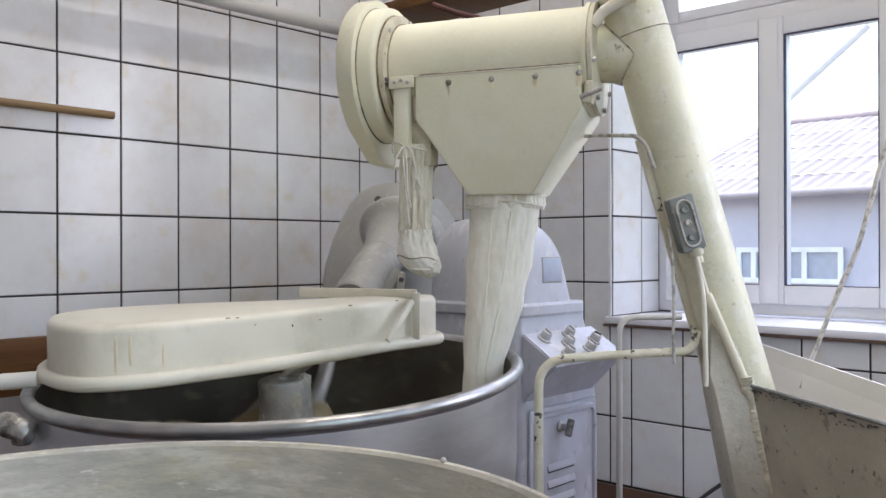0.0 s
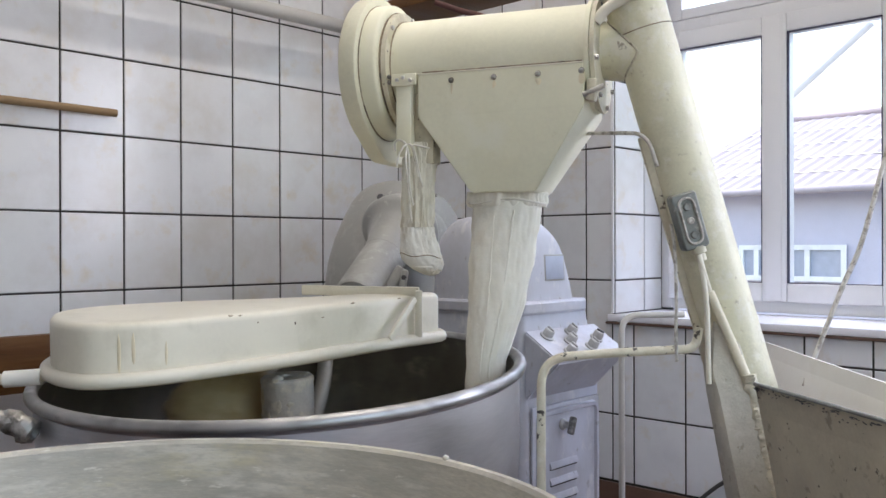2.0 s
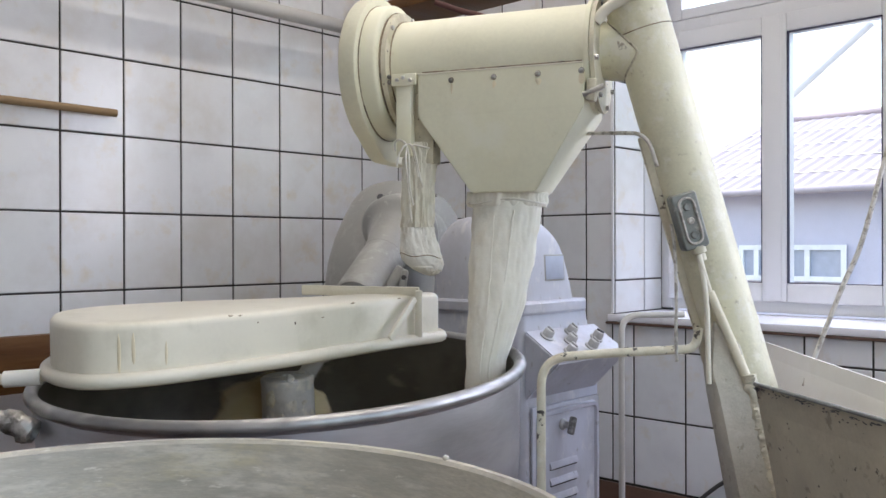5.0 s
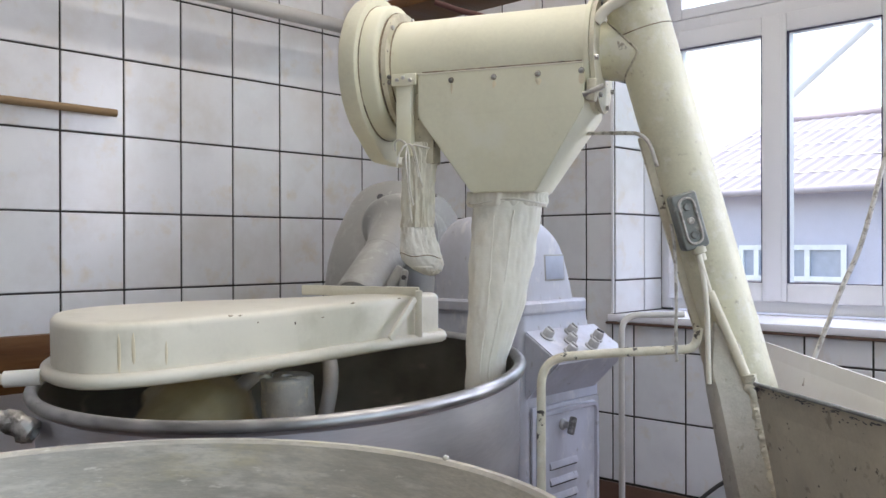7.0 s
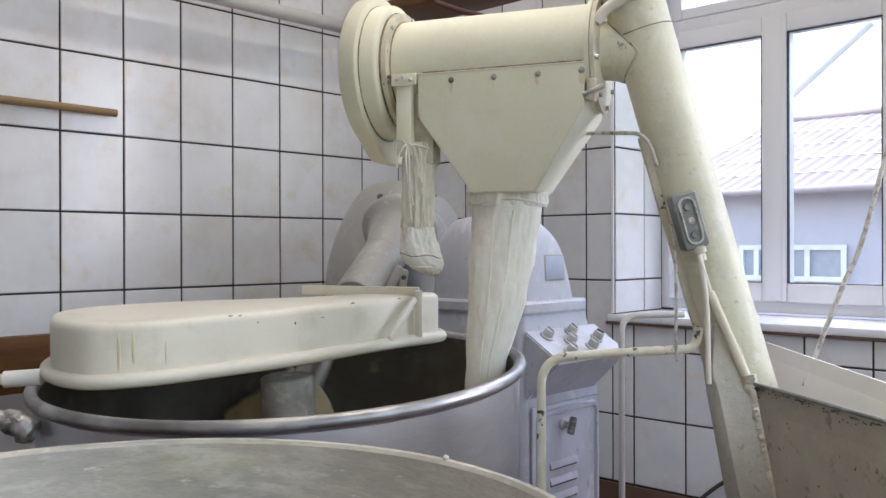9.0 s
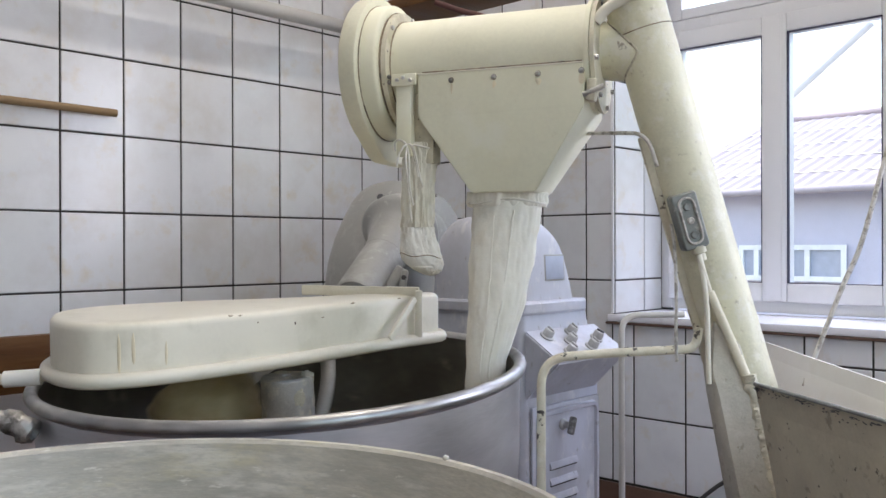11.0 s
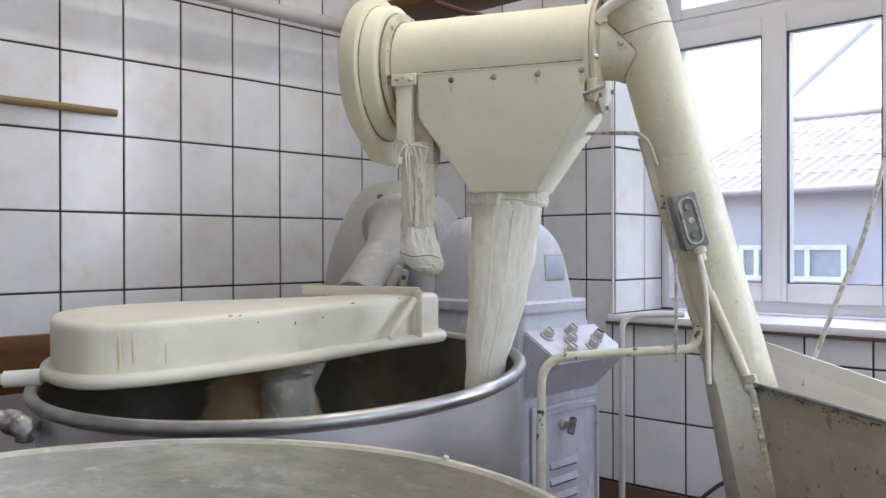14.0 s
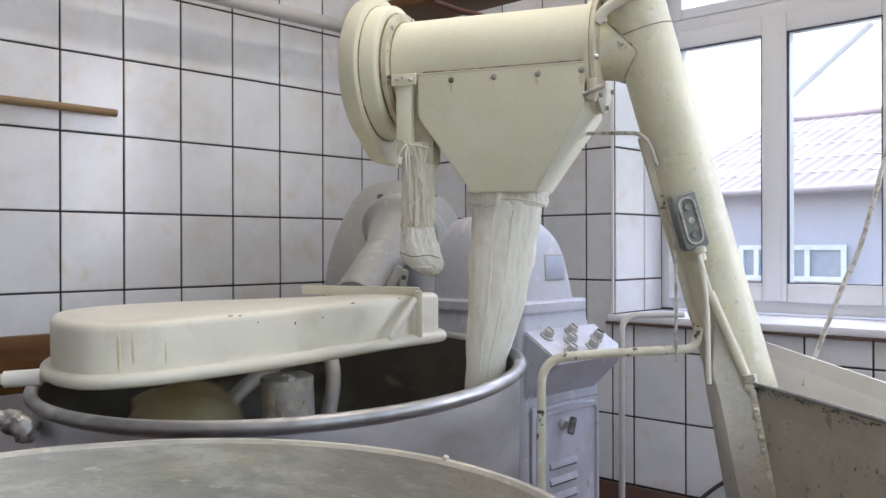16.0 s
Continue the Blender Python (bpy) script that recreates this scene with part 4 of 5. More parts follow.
def flour_sifter():
    t = thing("flour_sifter", "cream enamelled sifter drum with a tapering outlet hopper", "flour sifter")
    m = along(DRUM_L, DRUM_R)
    L = (DRUM_R - DRUM_L).length
    R = 0.110
    part("drum", lathe([(R, 0.0), (R, L)], 64, True, True, m=m), CREAM, t)
    # frame of the sifter: x along the drum, y away from the viewer, z up
    ux = (DRUM_R - DRUM_L).normalized()
    uz = Vector((0, 0, 1))
    uy = uz.cross(ux)
    F = Matrix((ux, uy, uz)).transposed().to_4x4()
    F.translation = DRUM_L
    x0, x1 = 0.083, L - 0.010
    o0, o1 = 0.188, 0.326
    P = -R - 0.004
    front = [(x0, P, -0.030), (x1, P, -0.030), (x1, P, -0.115), (o1, -0.076, -0.279), (o0, -0.076, -0.279), (x0, P, -0.120)]
    b = bmesh.new()
    fv = [b.verts.new(p) for p in front]
    bv = [b.verts.new((x, -y * 0.9, z)) for x, y, z in front]
    b.faces.new((fv[0], fv[1], fv[2], fv[5]))
    b.faces.new((fv[5], fv[2], fv[3], fv[4]))
    b.faces.new((bv[5], bv[2], bv[1], bv[0]))
    b.faces.new((bv[4], bv[3], bv[2], bv[5]))
    for i, j in ((1, 2), (2, 3), (3, 4), (4, 5), (5, 0)):
        b.faces.new((fv[i], bv[i], bv[j], fv[j]))
    bmesh.ops.bevel(b, geom=[e for e in b.edges], offset=0.003, segments=2, affect="EDGES")
    part("hopper", b, CREAM, t, m=F)
    for x in (0.158, 0.250, 0.342, 0.430):
        part("bolt", hexbolt(0.0042, 0.009), STEEL_DIRTY, t, "steel bolt head", m=F @ pose(x, -R - 0.003, -0.047, 90, 0, 0))
        part("rust_run", dough_mesh(x * 90, 0.0022 + 0.004 * abs(math.sin(40 * x)), 0.0006, 0.009 + 0.004 * math.sin(90 * x), 0.4, 3), RUN_MAT, t, "yellowish rust run under the bolt", m=F @ pose(x + 0.001, P + 0.0001, -0.062))
        part("washer", lathe([(0.0062, 0.0), (0.0060, 0.0012), (0.003, 0.0014)], 16, True, True), RUST, t, "grimy washer", m=F @ pose(x, -R - 0.0038, -0.047, 90, 0, 0))
    part("plate_edge", sweep([(x0, P - 0.0005, -0.0295), ((x0 + x1) / 2, P - 0.0005, -0.0297), (x1, P - 0.0005, -0.0295)], 0.0016, 8), CREAM_PALE, t, "bright bent plate edge", m=F)
    part("dirt_line", sweep([(x0 + 0.01, P + 0.003, -0.026), (x1 - 0.004, P + 0.003, -0.026)], 0.0018, 8), RUST, t, "line of dirt along the plate", m=F)
    # end flange and elbow towards the conveyor
    part("flange", lathe([(R + 0.001, L - 0.010), (R + 0.008, L - 0.010), (R + 0.008, L - 0.001), (R + 0.001, L)], 48, True, True, m=m), CREAM, t)
    part("flange", lathe([(R - 0.02, L + 0.001), (R + 0.006, L + 0.001), (R + 0.007, L + 0.010), (R - 0.03, L + 0.012)], 48, True, True, m=m), CREAM_WORN, t)
    for k in range(8):
        a = 2 * math.pi * k / 8 + 0.2
        part("bolt", hexbolt(0.0055, 0.010), STEEL_DIRTY, t, "steel bolt head", m=m @ pose((R - 0.004) * math.cos(a), (R - 0.004) * math.sin(a), L + 0.008))
    part("clamp", box(0.02, 0.03, 0.045, 0.005, F @ pose(L + 0.004, -R + 0.012, -0.085, 0, 8, 0)), CREAM_WORN, t, "worn clamp on the flange")
    part("clamp_bolt", sweep([F @ Vector((L - 0.012, -R - 0.002, -0.095)), F @ Vector((L + 0.03, -R - 0.002, -0.080))], 0.0055, 10), STEEL_DIRTY, t)
    part("top_handle", sweep(smooth_path([(0.305, 1.74, 1.447), (0.325, 1.735, 1.472), (0.362, 1.725, 1.492), (0.385, 1.72, 1.497)], 6), 0.011, 14), CREAM_PALE, t, "bent cream pipe stub")
    return t, m, F, L, R


def sifter_rest(t, m, F, L, R):
    # fan housing at the other end: a round front half, and a back half that runs out into a snout below
    prof = [(R + 0.004, 0.002), (0.144, -0.0005), (0.1475, -0.003), (0.149, -0.007), (0.150, -0.037), (0.10, -0.039)]
    part("end_housing", lathe(prof, 72, True, True, m=m), CREAM, t, "wide round end housing")
    volute = []
    for k in range(49):
        a = radians(244 - 244 * k / 48)
        r = 0.166 + 0.020 * max(0.0, k / 48 - 0.45)
        volute.append((r * math.cos(a), r * math.sin(a)))
    volute += [(0.176, -0.10), (0.165, -0.185), (0.155, -0.197), (0.02, -0.197), (0.002, -0.195), (-0.016, -0.187), (-0.030, -0.178)]
    rings = []
    for x, d in ((-0.038, 0.020), (-0.038, 0.003), (-0.0405, 0.0), (-0.074, 0.0), (-0.078, 0.003), (-0.080, 0.014)):
        rings.append([F @ Vector((x, y, z)) for y, z in inset(volute, d)])
    part("volute", loft(rings), CREAM, t, "rounded back half running out into a snout")
    part("mounting_ring", lathe([(R + 0.002, 0.004), (R + 0.020, 0.004), (R + 0.020, 0.016), (R + 0.002, 0.018)], 48, True, True, m=m), CREAM_WORN, t)
    for k in range(6):
        a = 2 * math.pi * k / 6 + 0.35
        part("bolt", hexbolt(0.0055, 0.008), STEEL_DIRTY, t, "steel bolt head", m=m @ pose((R + 0.013) * math.cos(a), (R + 0.013) * math.sin(a), 0.014))
    # grimy joints
    for r0, z in ((R + 0.0215, 0.0035), (0.151, -0.0375), (R + 0.0015, 0.0185)):
        part("grimy_joint", lathe([(r0 - 0.003, z - 0.0022), (r0 + 0.0007, z - 0.0014), (r0 + 0.0007, z + 0.0014), (r0 - 0.003, z + 0.0022)], 64, m=m), RUST, t, "grimy rusted joint")
    # narrow chute with the sock
    part("side_chute", span(0.034, 0.068, -R - 0.006, -R + 0.02, -0.200, -0.03, 0.003), CREAM, t, "narrow side chute", m=F)
    part("chute_back", span(0.052, 0.108, -R + 0.022, -R + 0.07, -0.215, -0.03, 0.004), CREAM_WORN, t, m=F)
    part("chute_plate", span(0.026, 0.082, -R - 0.012, -R - 0.0065, -0.052, -0.027, 0.0015), CREAM, t, m=F)
    for x, z in ((0.022, -0.032), (0.040, -0.040), (0.054, -0.036), (0.070, -0.042)):
        part("bolt", hexbolt(0.004, 0.007), STEEL_DIRTY, t, "steel bolt head", m=F @ pose(x, -R - 0.010, z, 90, 0, 0))


def cloth_tube(rings_spec, n=96, seed=0, folds=9, depth=0.006):
    """A hanging cloth sleeve through rings (centre, rx, ry, fold strength), with folds that run down it."""
    rings = []
    m = len(rings_spec)
    for k, (c, rx, ry, s) in enumerate(rings_spec):
        ring = []
        for i in range(n):
            a = 2 * math.pi * i / n
            f = noise.noise(Vector((math.cos(a) * folds * 0.35 + seed, math.sin(a) * folds * 0.35, k * 0.18)))
            g = noise.noise(Vector((math.cos(a) * folds * 1.1 + seed, math.sin(a) * folds * 1.1, k * 0.6)))
            d = depth * s * (1.6 * f + 0.7 * g)
            ring.append((c[0] + (rx + d) * math.cos(a), c[1] + (ry + d) * math.sin(a), c[2]))
        rings.append(ring)
    return rings


def bags():
    t = thing("flour_sleeve", "long floury cotton sleeve hanging from the hopper into the bowl", "flour sleeve")
    # heights down the sleeve with its left and right edges
    cut = [(1.106, 0.065, 0.216), (1.086, 0.066, 0.2155), (1.025, 0.061, 0.205), (0.953, 0.057, 0.193), (0.880, 0.0545, 0.176), (0.807, 0.051, 0.151), (0.758, 0.0485, 0.133), (0.697, 0.046, 0.132), (0.665, 0.045, 0.130)]

    def edges(z):
        for (za, la, ra), (zb, lb, rb) in zip(cut, cut[1:]):
            if z >= zb:
                q = (za - z) / (za - zb)
                return la + (lb - la) * q, ra + (rb - ra) * q
        return cut[-1][1:]
    spec = []
    for k in range(45):
        q = k / 44
        z = 1.105 - q * 0.44
        le, ri = edges(z)
        spec.append((((le + ri) / 2, 1.905 - 0.045 * q, z), (ri - le) / 2, (0.066 - 0.022 * q), 0.35 + 0.5 * max(0.0, 1 - q * 5) + 0.5 * math.sin(math.pi * min(1, q * 1.2)) ** 0.5))
    part("sleeve", loft(cloth_tube(spec, 128, 2.0, 8, 0.0036), False, False), CLOTH, t)
    for off, w in ((0.12, 0.0024), (-0.42, 0.0016)):
        seam = []
        for k in range(71):
            q = 0.06 + 0.93 * k / 70
            z = 1.105 - q * 0.44
            le, ri = edges(z)
            x = (le + ri) / 2 + off * (ri - le) / 2 * (1 - 0.25 * q) + 0.0015 * noise.noise(Vector((k * 0.4, off, 0)))
            seam.append((x, 1.905 - 0.045 * q - (0.066 - 0.022 * q) * math.sqrt(1 - (off * (1 - 0.25 * q)) ** 2) - 0.0005, z))
        part("seam", sweep(seam, lambda k: w * (0.75 + 0.9 * abs(noise.noise(Vector((k * 55, w * 4000, 2.0))))), 8), CLOTH, t, "thick crumpled seam")
    # gathered hem and cord
    spec = [((0.141, 1.905, 1.108 + dz), 0.083 + dr, 0.066 + dr, 1.4) for dz, dr in ((-0.020, -0.001), (-0.010, 0.004), (0.0, 0.003), (0.008, 0.006), (0.013, 0.002), (0.012, -0.006))]
    part("hem", loft(cloth_tube(spec, 192, 7.0, 11, 0.0045), False, False), CLOTH, t, "gathered hem")
    part("cord", sweep([(0.141 + 0.086 * math.cos(a), 1.905 + 0.069 * math.sin(a), 1.098 + 0.004 * math.sin(3 * a)) for a in [2 * math.pi * k / 48 for k in range(49)]], 0.0025, 8), CLOTH_WHITE, t, "thin white cord")
    s2 = thing("dust_sock", "tied white cotton sock hanging from the side chute", "cloth sock")
    # heights down the sock with its left and right edges: a gathered leg, then a foot whose toe points aside
    foot = [(1.226, -0.086, -0.018), (1.205, -0.087, -0.013), (1.172, -0.086, -0.015), (1.136, -0.087, -0.018), (1.10, -0.086, -0.019), (1.062, -0.087, -0.020), (1.038, -0.090, -0.018), (1.014, -0.0925, -0.012), (0.990, -0.0925, -0.005), (0.976, -0.089, 0.0), (0.964, -0.078, 0.002), (0.953, -0.063, -0.002), (0.944, -0.045, -0.010), (0.940, -0.030, -0.020)]
    spec, leg = [], []
    for (za, la, ra), (zb, lb, rb) in zip(foot, foot[1:]):
        for j in range(4):
            q = j / 4
            z, le, ri = za + (zb - za) * q, la + (lb - la) * q, ra + (rb - ra) * q
            d = max(0.010, (ri - le) / 2) * (0.80 if z > 0.96 else 0.95)
            c = ((le + ri) / 2, 1.888, z)
            if z > 1.045:
                leg.append((c, (ri - le) / 2, d, 0.85))
            else:
                spec.append((c, (ri - le) / 2, d, max(0.25, 0.9 - (1.045 - z) * 9)))
    spec.append(((-0.026, 1.888, 0.9395), 0.003, 0.003, 0.0))
    part("leg", loft(cloth_tube(leg + spec[:1], 96, 4.0, 11, 0.0060), False, False), CLOTH_DIRTY, s2, "gathered stained leg of the sock")
    part("foot", loft(cloth_tube(spec, 96, 4.0, 11, 0.0058), True, True), CLOTH_WHITE, s2, "white floury foot of the sock")
    part("toe_seam", sweep([(-0.047 + 0.0455 * math.cos(a), 1.888 + 0.037 * math.sin(a), 0.983 - 0.004 * math.cos(a) + 0.003 * math.sin(4 * a)) for a in [2 * math.pi * k / 40 for k in range(41)]], 0.0012, 6), RUST, s2, "stained toe seam")
    part("toe_knot", dough_mesh(2.2, 0.015, 0.014, 0.017, 0.45, 3), CLOTH_WHITE, s2, "bunched tip of the toe", m=pose(-0.017, 1.868, 0.963, 0, 25, 0))
    part("tie", sweep([(-0.051 + 0.037 * math.cos(a), 1.886 + 0.031 * math.sin(a), 1.216 + 0.004 * math.sin(2 * a)) for a in [2 * math.pi * k / 32 for k in range(33)]], 0.0022, 8), CLOTH_WHITE, s2, "thin white tie")
    part("bow", dough_mesh(0.7, 0.008, 0.006, 0.008, 0.3, 2), CLOTH_WHITE, s2, "knot of the tie", m=pose(-0.075, 1.853, 1.217))
    for p in ([(-0.075, 1.85, 1.219), (-0.084, 1.846, 1.212), (-0.094, 1.848, 1.192), (-0.098, 1.852, 1.172)],
              [(-0.075, 1.85, 1.218), (-0.078, 1.845, 1.19), (-0.074, 1.847, 1.14), (-0.069, 1.850, 1.085), (-0.066, 1.851, 1.052)],
              [(-0.075, 1.85, 1.218), (-0.071, 1.845, 1.185), (-0.070, 1.846, 1.13), (-0.062, 1.850, 1.09)],
              [(-0.075, 1.85, 1.219), (-0.062, 1.845, 1.212), (-0.052, 1.846, 1.17), (-0.043, 1.850, 1.128)],
              [(-0.075, 1.85, 1.219), (-0.066, 1.845, 1.215), (-0.058, 1.846, 1.185), (-0.052, 1.850, 1.15)],
              [(-0.075, 1.85, 1.219), (-0.090, 1.848, 1.228), (-0.101, 1.852, 1.222), (-0.100, 1.855, 1.205)]):
        part("cord_end", sweep(smooth_path(p, 6), 0.0021, 8), CLOTH_WHITE, s2, "loose end of the tie")


# ---- screw conveyor ----
TUBE_T, TUBE_B = Vector((0.372, 1.78, 1.56)), Vector((0.620, 1.78, 0.70))


def conveyor():
    t = thing("screw_conveyor", "cream enamelled slanting screw conveyor tube, chipped paint", "screw conveyor")
    m = along(TUBE_T, TUBE_B)
    Lc = (TUBE_B - TUBE_T).length
    r = 0.060
    part("tube", lathe([(r * 0.75, -0.005), (r, 0.0), (r, Lc)], 48, True, True, m=m), CREAM_TUBE, t)
    part("weld_collar", lathe([(r - 0.001, 0.126), (r + 0.0015, 0.128), (r - 0.001, 0.130)], 48, m=m), RUST, t)
    e0 = DRUM_R + (DRUM_R - DRUM_L).normalized() * 0.01 + Vector((0, 0, 0.012))
    e1 = TUBE_T + (TUBE_B - TUBE_T) * 0.19
    part("elbow", sweep([e0, e0 + (e1 - e0) * 0.3, e1], lambda k: 0.060, 32), CREAM_TUBE, t)
    d = (e1 - e0).normalized()
    w = d.cross(Vector((0, 0, 1))).normalized()
    v = w.cross(d)
    ax = (TUBE_B - TUBE_T).normalized()
    seam = []
    for k in range(61):
        a = 2 * math.pi * k / 60
        for j in range(120):
            p = e0 + d * (0.001 * j) + (w * math.cos(a) + v * math.sin(a)) * 0.060
            q = p - TUBE_T
            if (q - ax * q.dot(ax)).length < r + 0.0005:
                break
        seam.append(p)
    part("weld_seam", sweep(seam, lambda k: 0.0022 + 0.0012 * noise.noise(Vector((k * 60, 0, 0))), 8), WELD, t, "rough painted weld seam")
    part("side_strip", box(0.014, 0.030, Lc * 0.54, 0.003, Matrix.Translation((TUBE_T + TUBE_B) / 2 + Vector((-0.020, -0.01, -0.138))) @ (TUBE_B - TUBE_T).to_track_quat("Z", "Y").to_matrix().to_4x4()), CREAM_WORN, t, "flat side strip")
    return t, m, Lc


def switch_box(m):
    t = thing("push_button_box", "grey cast push-button box on the conveyor tube", "switch")
    F = look((0.481, 1.716, 1.051), (0.40, 2.70, 1.051)) @ pose(0, 0, 0, 0, 0, 16)
    F = F @ pose(0, 0, 0, 0, 180, 0) if F.to_3x3().col[2].y > 0 else F
    t.matrix_world = F
    o = rounded([(-0.026, -0.056), (0.026, -0.056), (0.026, 0.056), (-0.026, 0.056)], [0.008] * 4, 4)
    part("body", loft([[(x, y, z) for x, y in inset(o, d)] for z, d in ((-0.014, 0.0), (0.010, 0.0), (0.013, 0.003))]), SWITCH_GREY, t)
    o = rounded([(-0.018, -0.048), (0.018, -0.048), (0.018, 0.048), (-0.018, 0.048)], [0.0178] * 4, 8)
    part("rim", loft([[(x, y, z) for x, y in inset(o, d)] for z, d in ((0.012, 0.0), (0.019, 0.001), (0.019, 0.004), (0.013, 0.005))], False, False), CABLE, t, "floury raised rim")
    for y, r, mt in ((0.028, 0.008, SWITCH_GREY), (0.0, 0.007, CABLE), (-0.028, 0.008, SWITCH_GREY)):
        part("button", lathe([(r, 0.012), (r, 0.017), (r * 0.8, 0.019), (r * 0.2, 0.018)], 20, False, True, m=pose(0, y, 0)), mt, t)
    part("gland", lathe([(0.015, 0.052), (0.015, 0.066), (0.011, 0.068), (0.011, 0.082)], 16, True, True, m=pose(0.004, 0, 0.0, 90, 0, 0)), CREAM_WORN, t)


def rough_bar(p, q, r, amp, rows=150, n=14):
    """A lumpy bead of weld and paint between two points."""
    m = along(p, q)
    length = (q - p).length
    rings = []
    for k in range(rows):
        z = length * k / (rows - 1)
        ring = []
        for i in range(n):
            a = 2 * math.pi * i / n
            d = Vector((math.cos(a), math.sin(a), 0))
            f = noise.noise(Vector((d.x * r * 190, d.y * r * 190, z * 190))) + 0.6 * noise.noise(Vector((d.x * r * 60 + 7, d.y * r * 60, z * 45)))
            ring.append(m @ (d * r * (1 + amp * f) + Vector((0, 0, z))))
        rings.append(ring)
    return loft(rings)


def feed_hopper():
    """Open sheet-metal trough at the foot of the conveyor."""
    t = thing("feed_hopper", "open sheet-metal flour trough with dirty chipped sides", "flour hopper")
    A, B = Vector((0.548, 1.54, 0.757)), Vector((0.628, 1.10, 0.757))
    C, D = Vector((0.80, 2.20, 0.765)), Vector((0.76, 1.40, 0.765))
    th = 0.004
    na, nb = Vector((0.985, 0.18, 0)) * th, Vector((-1, 0.05, 0)) * th

    def sheet(p, q, low_p, low_q, n):
        return loft([[p, q, low_q, low_p], [p + n, q + n, low_q + n, low_p + n]])
    la, lb = Vector((0.665, 1.60, 0.25)), Vector((0.70, 1.16, 0.25))
    part("side_sheet", sheet(A, B, la, lb, na), PLATE_DIRTY, t, "brownish worn side sheet")
    part("side_sheet", sheet(C, D, la + Vector((0.02, 0.1, 0)), lb + Vector((0.02, 0.0, 0)), nb), SHEET_WHITE, t, "white inner side sheet")
    part("end_sheet", sheet(B, D, lb, lb + Vector((0.02, 0, 0)), Vector((0, 0.004, 0))), CREAM_PALE, t)
    part("rim_edge", sweep([A + Vector((0.0, 0, 0.002)), B + Vector((0, 0, 0.002))], 0.0035, 8), SWITCH_GREY, t, "dark chipped rim")
    rnd = random.Random(9)
    for k in range(64):
        u = rnd.random() ** 1.2
        drop = 0.003 + (abs(rnd.gauss(0, 0.004)) if k < 50 else rnd.uniform(0.0, 0.035))
        p = A.lerp(B, u * 0.95) + Vector((-0.0006, 0, -drop))
        p.x += drop * 0.23
        part("chip", dough_mesh(k * 2.3, 0.0009, rnd.uniform(0.002, 0.011 if k < 50 else 0.003), rnd.uniform(0.0006, 0.0016), 0.7, 2), KNOB_DARK, t, "dark chip in the paint", m=Matrix.Translation(p) @ pose(0, 0, 0, rnd.uniform(-12, 12), 0, 0))
    # channel that carries the foot of the tube
    rings = []
    for x, z, w, d, y in ((0.552, 0.90, 0.02, 0.01, 1.752), (0.556, 0.82, 0.05, 0.03, 1.738), (0.556, 0.76, 0.074, 0.05, 1.722), (0.572, 0.715, 0.102, 0.07, 1.70), (0.602, 0.531, 0.102, 0.08, 1.68), (0.654, 0.22, 0.10, 0.08, 1.66)):
        rings.append([(x + a * w / 2, y + b * d / 2, z) for a, b in ((-1, -0.8), (-0.9, -1), (0.9, -1), (1, -0.8), (1, 1), (-1, 1))])
    part("foot_channel", loft(rings), CHANNEL, t, "floury grey channel under the tube")
    for p, q, r in (((0.586, 1.676, 0.755), (0.664, 1.622, 0.28), 0.0130), ((0.618, 1.668, 0.70), (0.690, 1.620, 0.24), 0.0080)):
        part("weld_ridge", rough_bar(Vector(p), Vector(q), r, 0.35), WELD_CREAM, t, "rough painted weld ridge")
    for sx in (0.62, 0.76):
        for sy in (1.2, 1.66):
            part("leg", span(sx - 0.015, sx + 0.015, sy - 0.015, sy + 0.015, 0.0, 0.30, 0.003), CREAM_WORN, t)


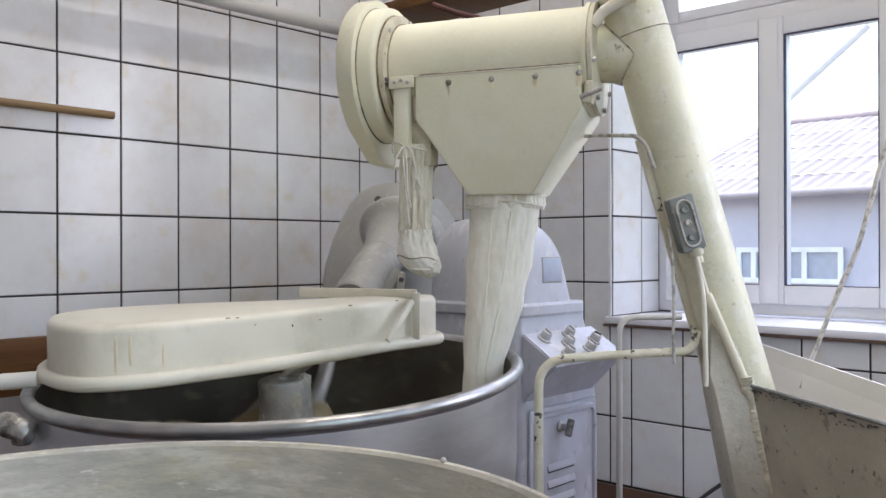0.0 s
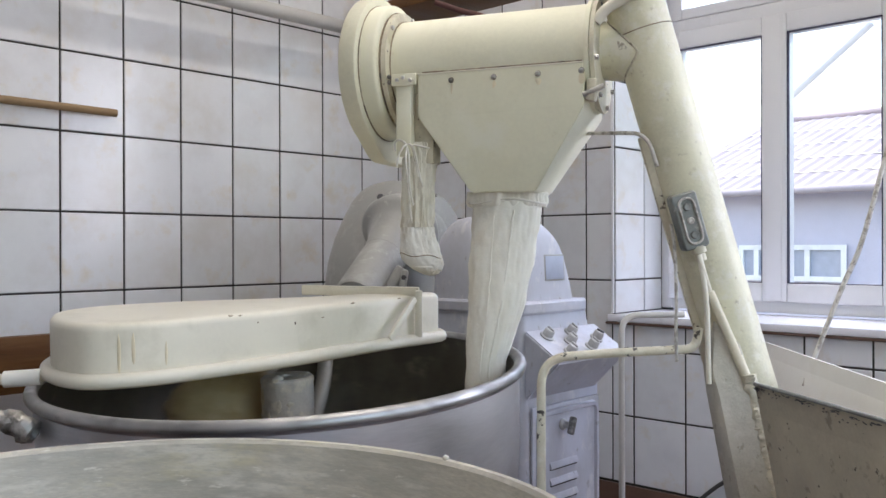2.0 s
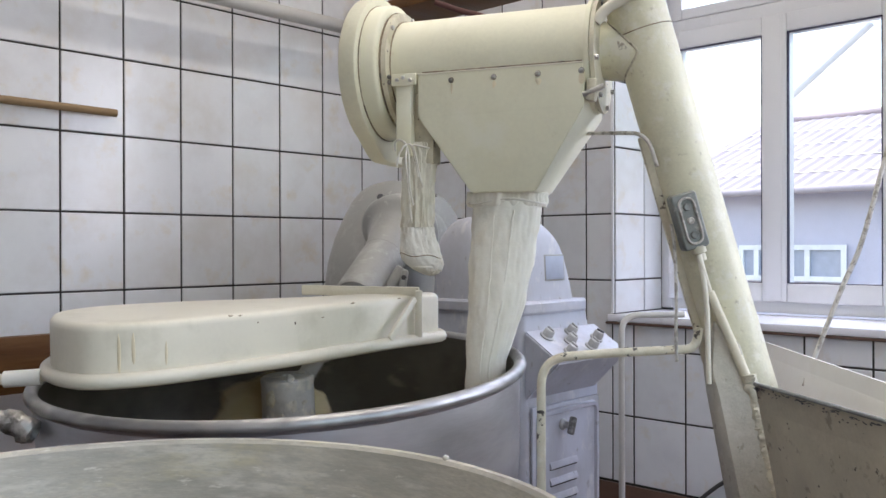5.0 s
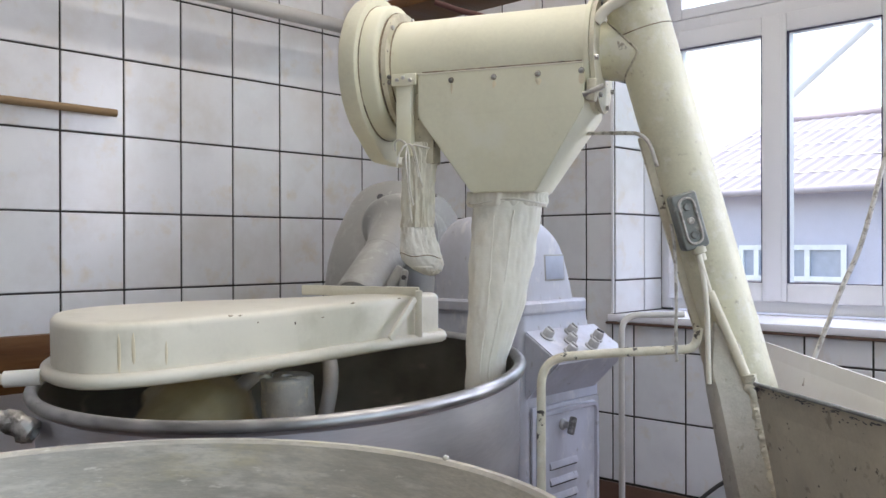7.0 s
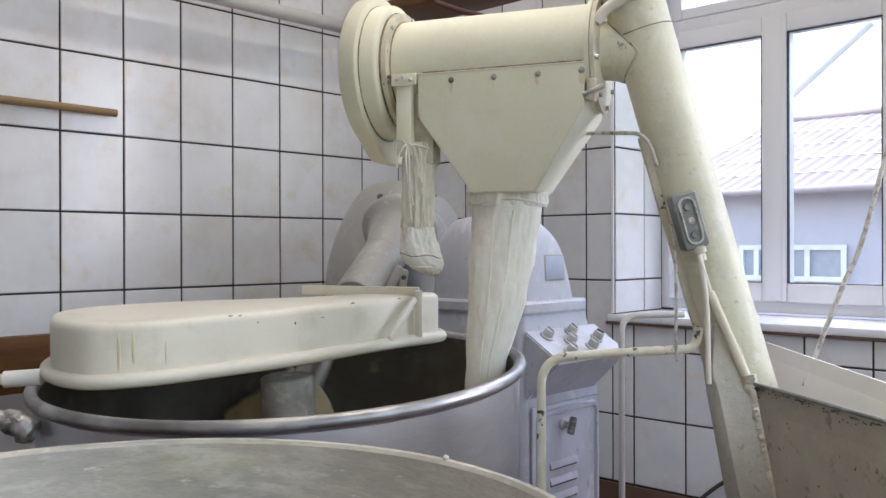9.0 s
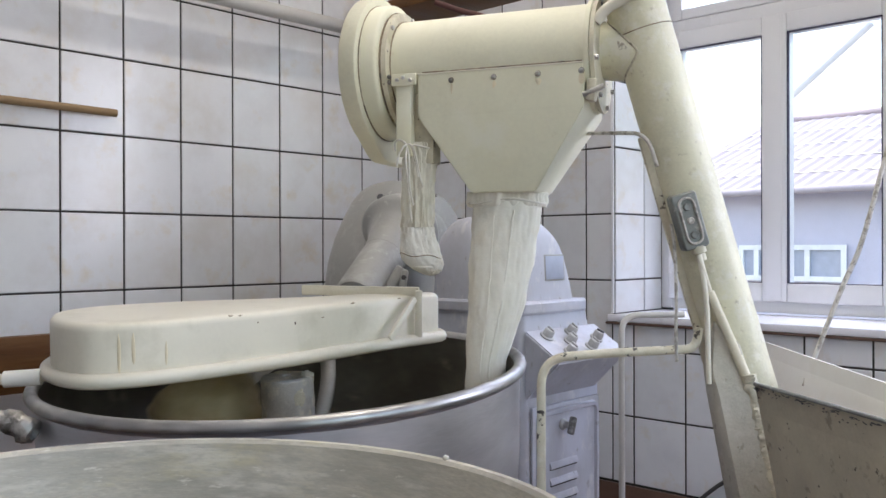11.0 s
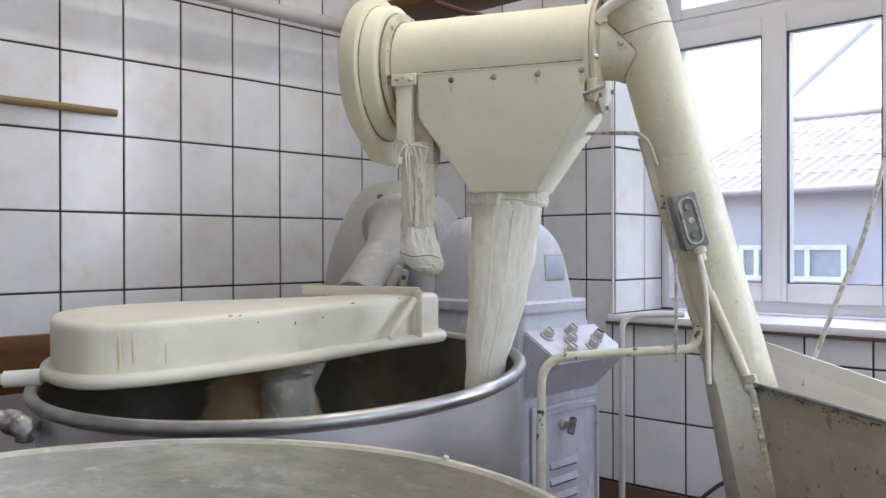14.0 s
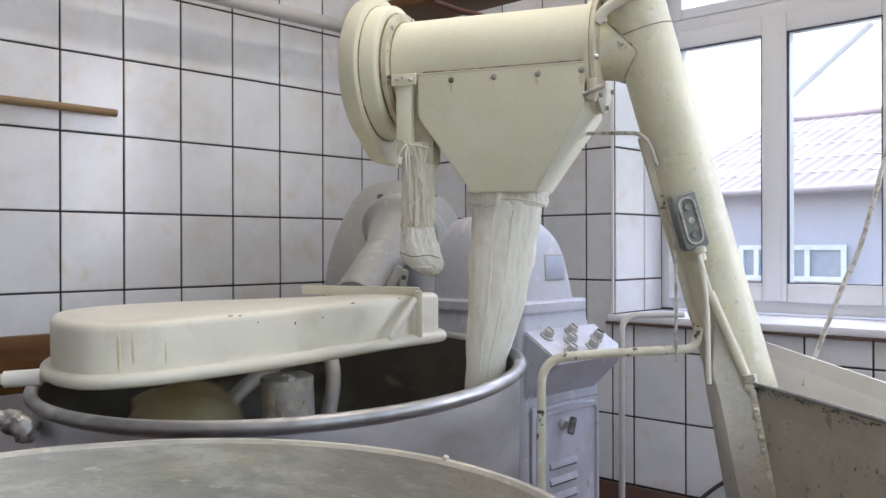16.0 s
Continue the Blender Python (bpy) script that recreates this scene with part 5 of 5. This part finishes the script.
# ---- pipes, cables and small things ----
def pipes():
    t = thing("guard_rail", "bent cream pipe rail with chipped paint", "pipe rail")
    p = fillet([(0.190, 1.70, 0.0), (0.190, 1.70, 0.784), (0.300, 1.71, 0.792), (0.498, 1.73, 0.799), (0.506, 1.73, 0.84)], 0.062, 10)
    part("pipe", sweep(p, 0.0088, 16), RAIL_MAT, t)
    t = thing("thin_pipe", "thin pale bent pipe standing on the floor", "pipe")
    part("pipe", sweep(fillet([(0.485, 2.38, 0.0), (0.485, 2.38, 0.815), (0.66, 2.40, 0.815)], 0.05, 10), 0.0085, 14), PIPE_GREY, t)
    t = thing("wall_pipe", "grey painted pipe high along the tiled wall", "pipe", ROOM)
    part("pipe", sweep([(-4.6, -0.10, 1.86), (-0.30, -0.10, 1.86)], 0.026, 20), PIPE_GREY, t)
    t = thing("wooden_rod", "worn round wooden rod held along the tiled wall", "wooden rod", ROOM)
    part("rod", sweep([(-2.35, -0.028, 1.440), (-1.497, -0.028, 1.434)], 0.0125, 16), WOOD_OLD, t)
    for x in (-2.25, -1.9):
        part("peg", sweep([(x, -0.018, 1.438), (x, 0.004, 1.438)], 0.006, 10), WOOD_OLD, t)
    t = thing("wooden_board", "brown varnished wooden board on edge along the wall", "wooden board", ROOM)
    part("board", span(-2.6, -1.55, -0.20, -0.16, 0.60, 0.758, 0.004), WOOD, t)
    for x in (-2.5, -1.65):
        part("board_leg", span(x - 0.03, x + 0.03, -0.16, -0.10, 0.0, 0.75, 0.003), WOOD, t)
    t = thing("wooden_shelf", "brown wooden shelf board hung above the sifter", "shelf", ROOM)
    part("board", span(-0.72, -0.50, -1.30, -0.42, 1.828, 1.868, 0.004), WOOD, t)
    for x, y in ((-0.68, -0.50), (-0.54, -0.50), (-0.68, -1.22), (-0.54, -1.22)):
        part("hanger", sweep([(x, y, 1.86), (x, y, 2.95)], 0.006, 8), STEEL_DIRTY, t)
    t = thing("steel_lever", "stained steel lever with a worn round end", "lever")
    part("arm", sweep([(-0.98, 1.53, 0.78), (-0.80, 1.545, 0.706), (-0.738, 1.55, 0.680)], lambda k: 0.0165 + 0.0015 * math.sin(k * 20), 16), STEEL_DIRTY, t)
    mm = along((-0.742, 1.55, 0.682), (-0.70, 1.545, 0.663))
    rings = []
    for k, (r, z) in enumerate(((0.0165, -0.045), (0.0205, -0.038), (0.0225, -0.022), (0.0205, -0.008), (0.0245, 0.0), (0.0235, 0.012), (0.0205, 0.019), (0.013, 0.021), (0.010, 0.012), (0.003, 0.011))):
        rings.append([mm @ Vector((r * (1 + 0.09 * math.sin(3 * a + 1.7 * k) + 0.05 * math.sin(7 * a + k * k)) * math.cos(a),
                                   r * (1 + 0.09 * math.sin(3 * a + 1.7 * k) + 0.05 * math.sin(7 * a + k * k)) * math.sin(a), z)) for a in [2 * math.pi * q / 28 for q in range(28)]])
    part("end_cap", loft(rings), STEEL_DIRTY, t, "battered crusted end cap")
    part("lever_stand", span(-0.99, -0.95, 1.51, 1.55, 0.0, 0.79, 0.004), STEEL_DIRTY, t)
    t = thing("hanging_cable", "floury cable hanging in front of the window", "cable")
    part("cable", sweep(smooth_path([(1.01, 1.88, 1.40), (0.952, 1.88, 1.196), (0.899, 1.88, 1.008), (0.857, 1.88, 0.911), (0.796, 1.88, 0.758), (0.775, 1.88, 0.70)], 8), 0.0052, 12), CABLE, t)
    t = thing("tube_cable", "thin pale cable led to the conveyor tube", "cable")
    part("cable", sweep(fillet([(0.285, 1.93, 1.25), (0.36, 1.80, 1.235), (0.395, 1.76, 1.229), (0.412, 1.745, 1.21), (0.425, 1.735, 1.16)], 0.03), 0.0042, 10), CABLE, t)
    t = thing("vertical_cable", "thin pale cable hanging beside the conveyor", "cable")
    part("cable", sweep(smooth_path([(0.452, 1.735, 1.045), (0.455, 1.72, 1.00), (0.457, 1.715, 0.90), (0.456, 1.715, 0.83), (0.459, 1.72, 0.775)], 6), 0.0034, 10), CABLE, t)


def conduit():
    t = thing("cable_conduit", "cream painted cable conduit down the conveyor tube", "conduit")
    part("conduit", sweep(fillet([(0.521, 1.712, 0.912), (0.559, 1.706, 0.82), (0.583, 1.690, 0.754), (0.590, 1.676, 0.72)], 0.03), 0.0095, 14), CREAM_WORN, t)
    part("loose_lead", sweep(smooth_path([(0.502, 1.708, 0.975), (0.511, 1.700, 0.90), (0.513, 1.695, 0.80), (0.513, 1.690, 0.735)], 6), 0.0052, 10), CREAM_PALE, t)
    part("lead", sweep(smooth_path([(0.500, 1.708, 0.985), (0.507, 1.705, 0.955), (0.522, 1.710, 0.91)], 6), 0.005, 10), CREAM_PALE, t)
    h = thing("dark_hose", "dark red hose behind the sifter drum", "hose")
    part("hose", sweep(smooth_path([(-0.02, 2.62, 1.735), (0.05, 2.60, 1.705), (0.14, 2.58, 1.672), (0.20, 2.55, 1.60)], 6), 0.009, 12), HOSE_RED, h)
    c = thing("floor_cable", "dark cable lying against the tiled wall", "cable", ROOM)
    part("cable", sweep(smooth_path([(-0.10, -1.16, 0.008), (-0.03, -1.22, 0.05), (-0.020, -1.293, 0.133), (-0.020, -1.39, 0.216), (-0.020, -1.52, 0.30)], 6), 0.007, 10), CABLE_DARK, c)


W_BOWL = mixing_bowl()
mixer_base()
front_bowl()
bowl_guard()
FORK, FORK_BASE = kneading_fork()
DOUGH_T, LUMPS = dough(FORK_BASE)
mixer_body()
mixer_head()
sifter_rest(*flour_sifter())
bags()
_t, _m, _L = conveyor()
switch_box(_m)
feed_hopper()
pipes()
conduit()
floor_tiles(FL)
wall_tiles(W1, W2)


def motions():
    """The fork turns once in 0.896 s, and each of its tines throws a lump of dough up; the bowl turns once in 2.75 s."""
    half = 0.448
    rows, lump_rows, bowl_rows = [], [[], []], []
    for k in range(481):
        t = k / 30
        a = 180.0 * (t - 16.0) / half
        if k % 3 == 0:
            rows.append((t, FORK_BASE @ pose(0, 0, 0, 0, 0, a - 30)))
            bowl_rows.append((t, BOWL_POSE @ pose(0, 0, 0, 0, 0, 65 + 131.0 * (t - 14.3))))
        for i in range(2):
            q = radians(a - 37 + 180 * i)
            lump_rows[i].append((t, Matrix.Translation(LUMP_C) @ pose(0.125 * math.cos(q), 0.03 * math.cos(q), 0.098 * math.sin(q), 0, -20 * math.sin(q), 0)))
    walk(FORK, rows)
    for d, r in zip(LUMPS, lump_rows):
        walk(d, r)
    walk(W_BOWL, bowl_rows)


motions()
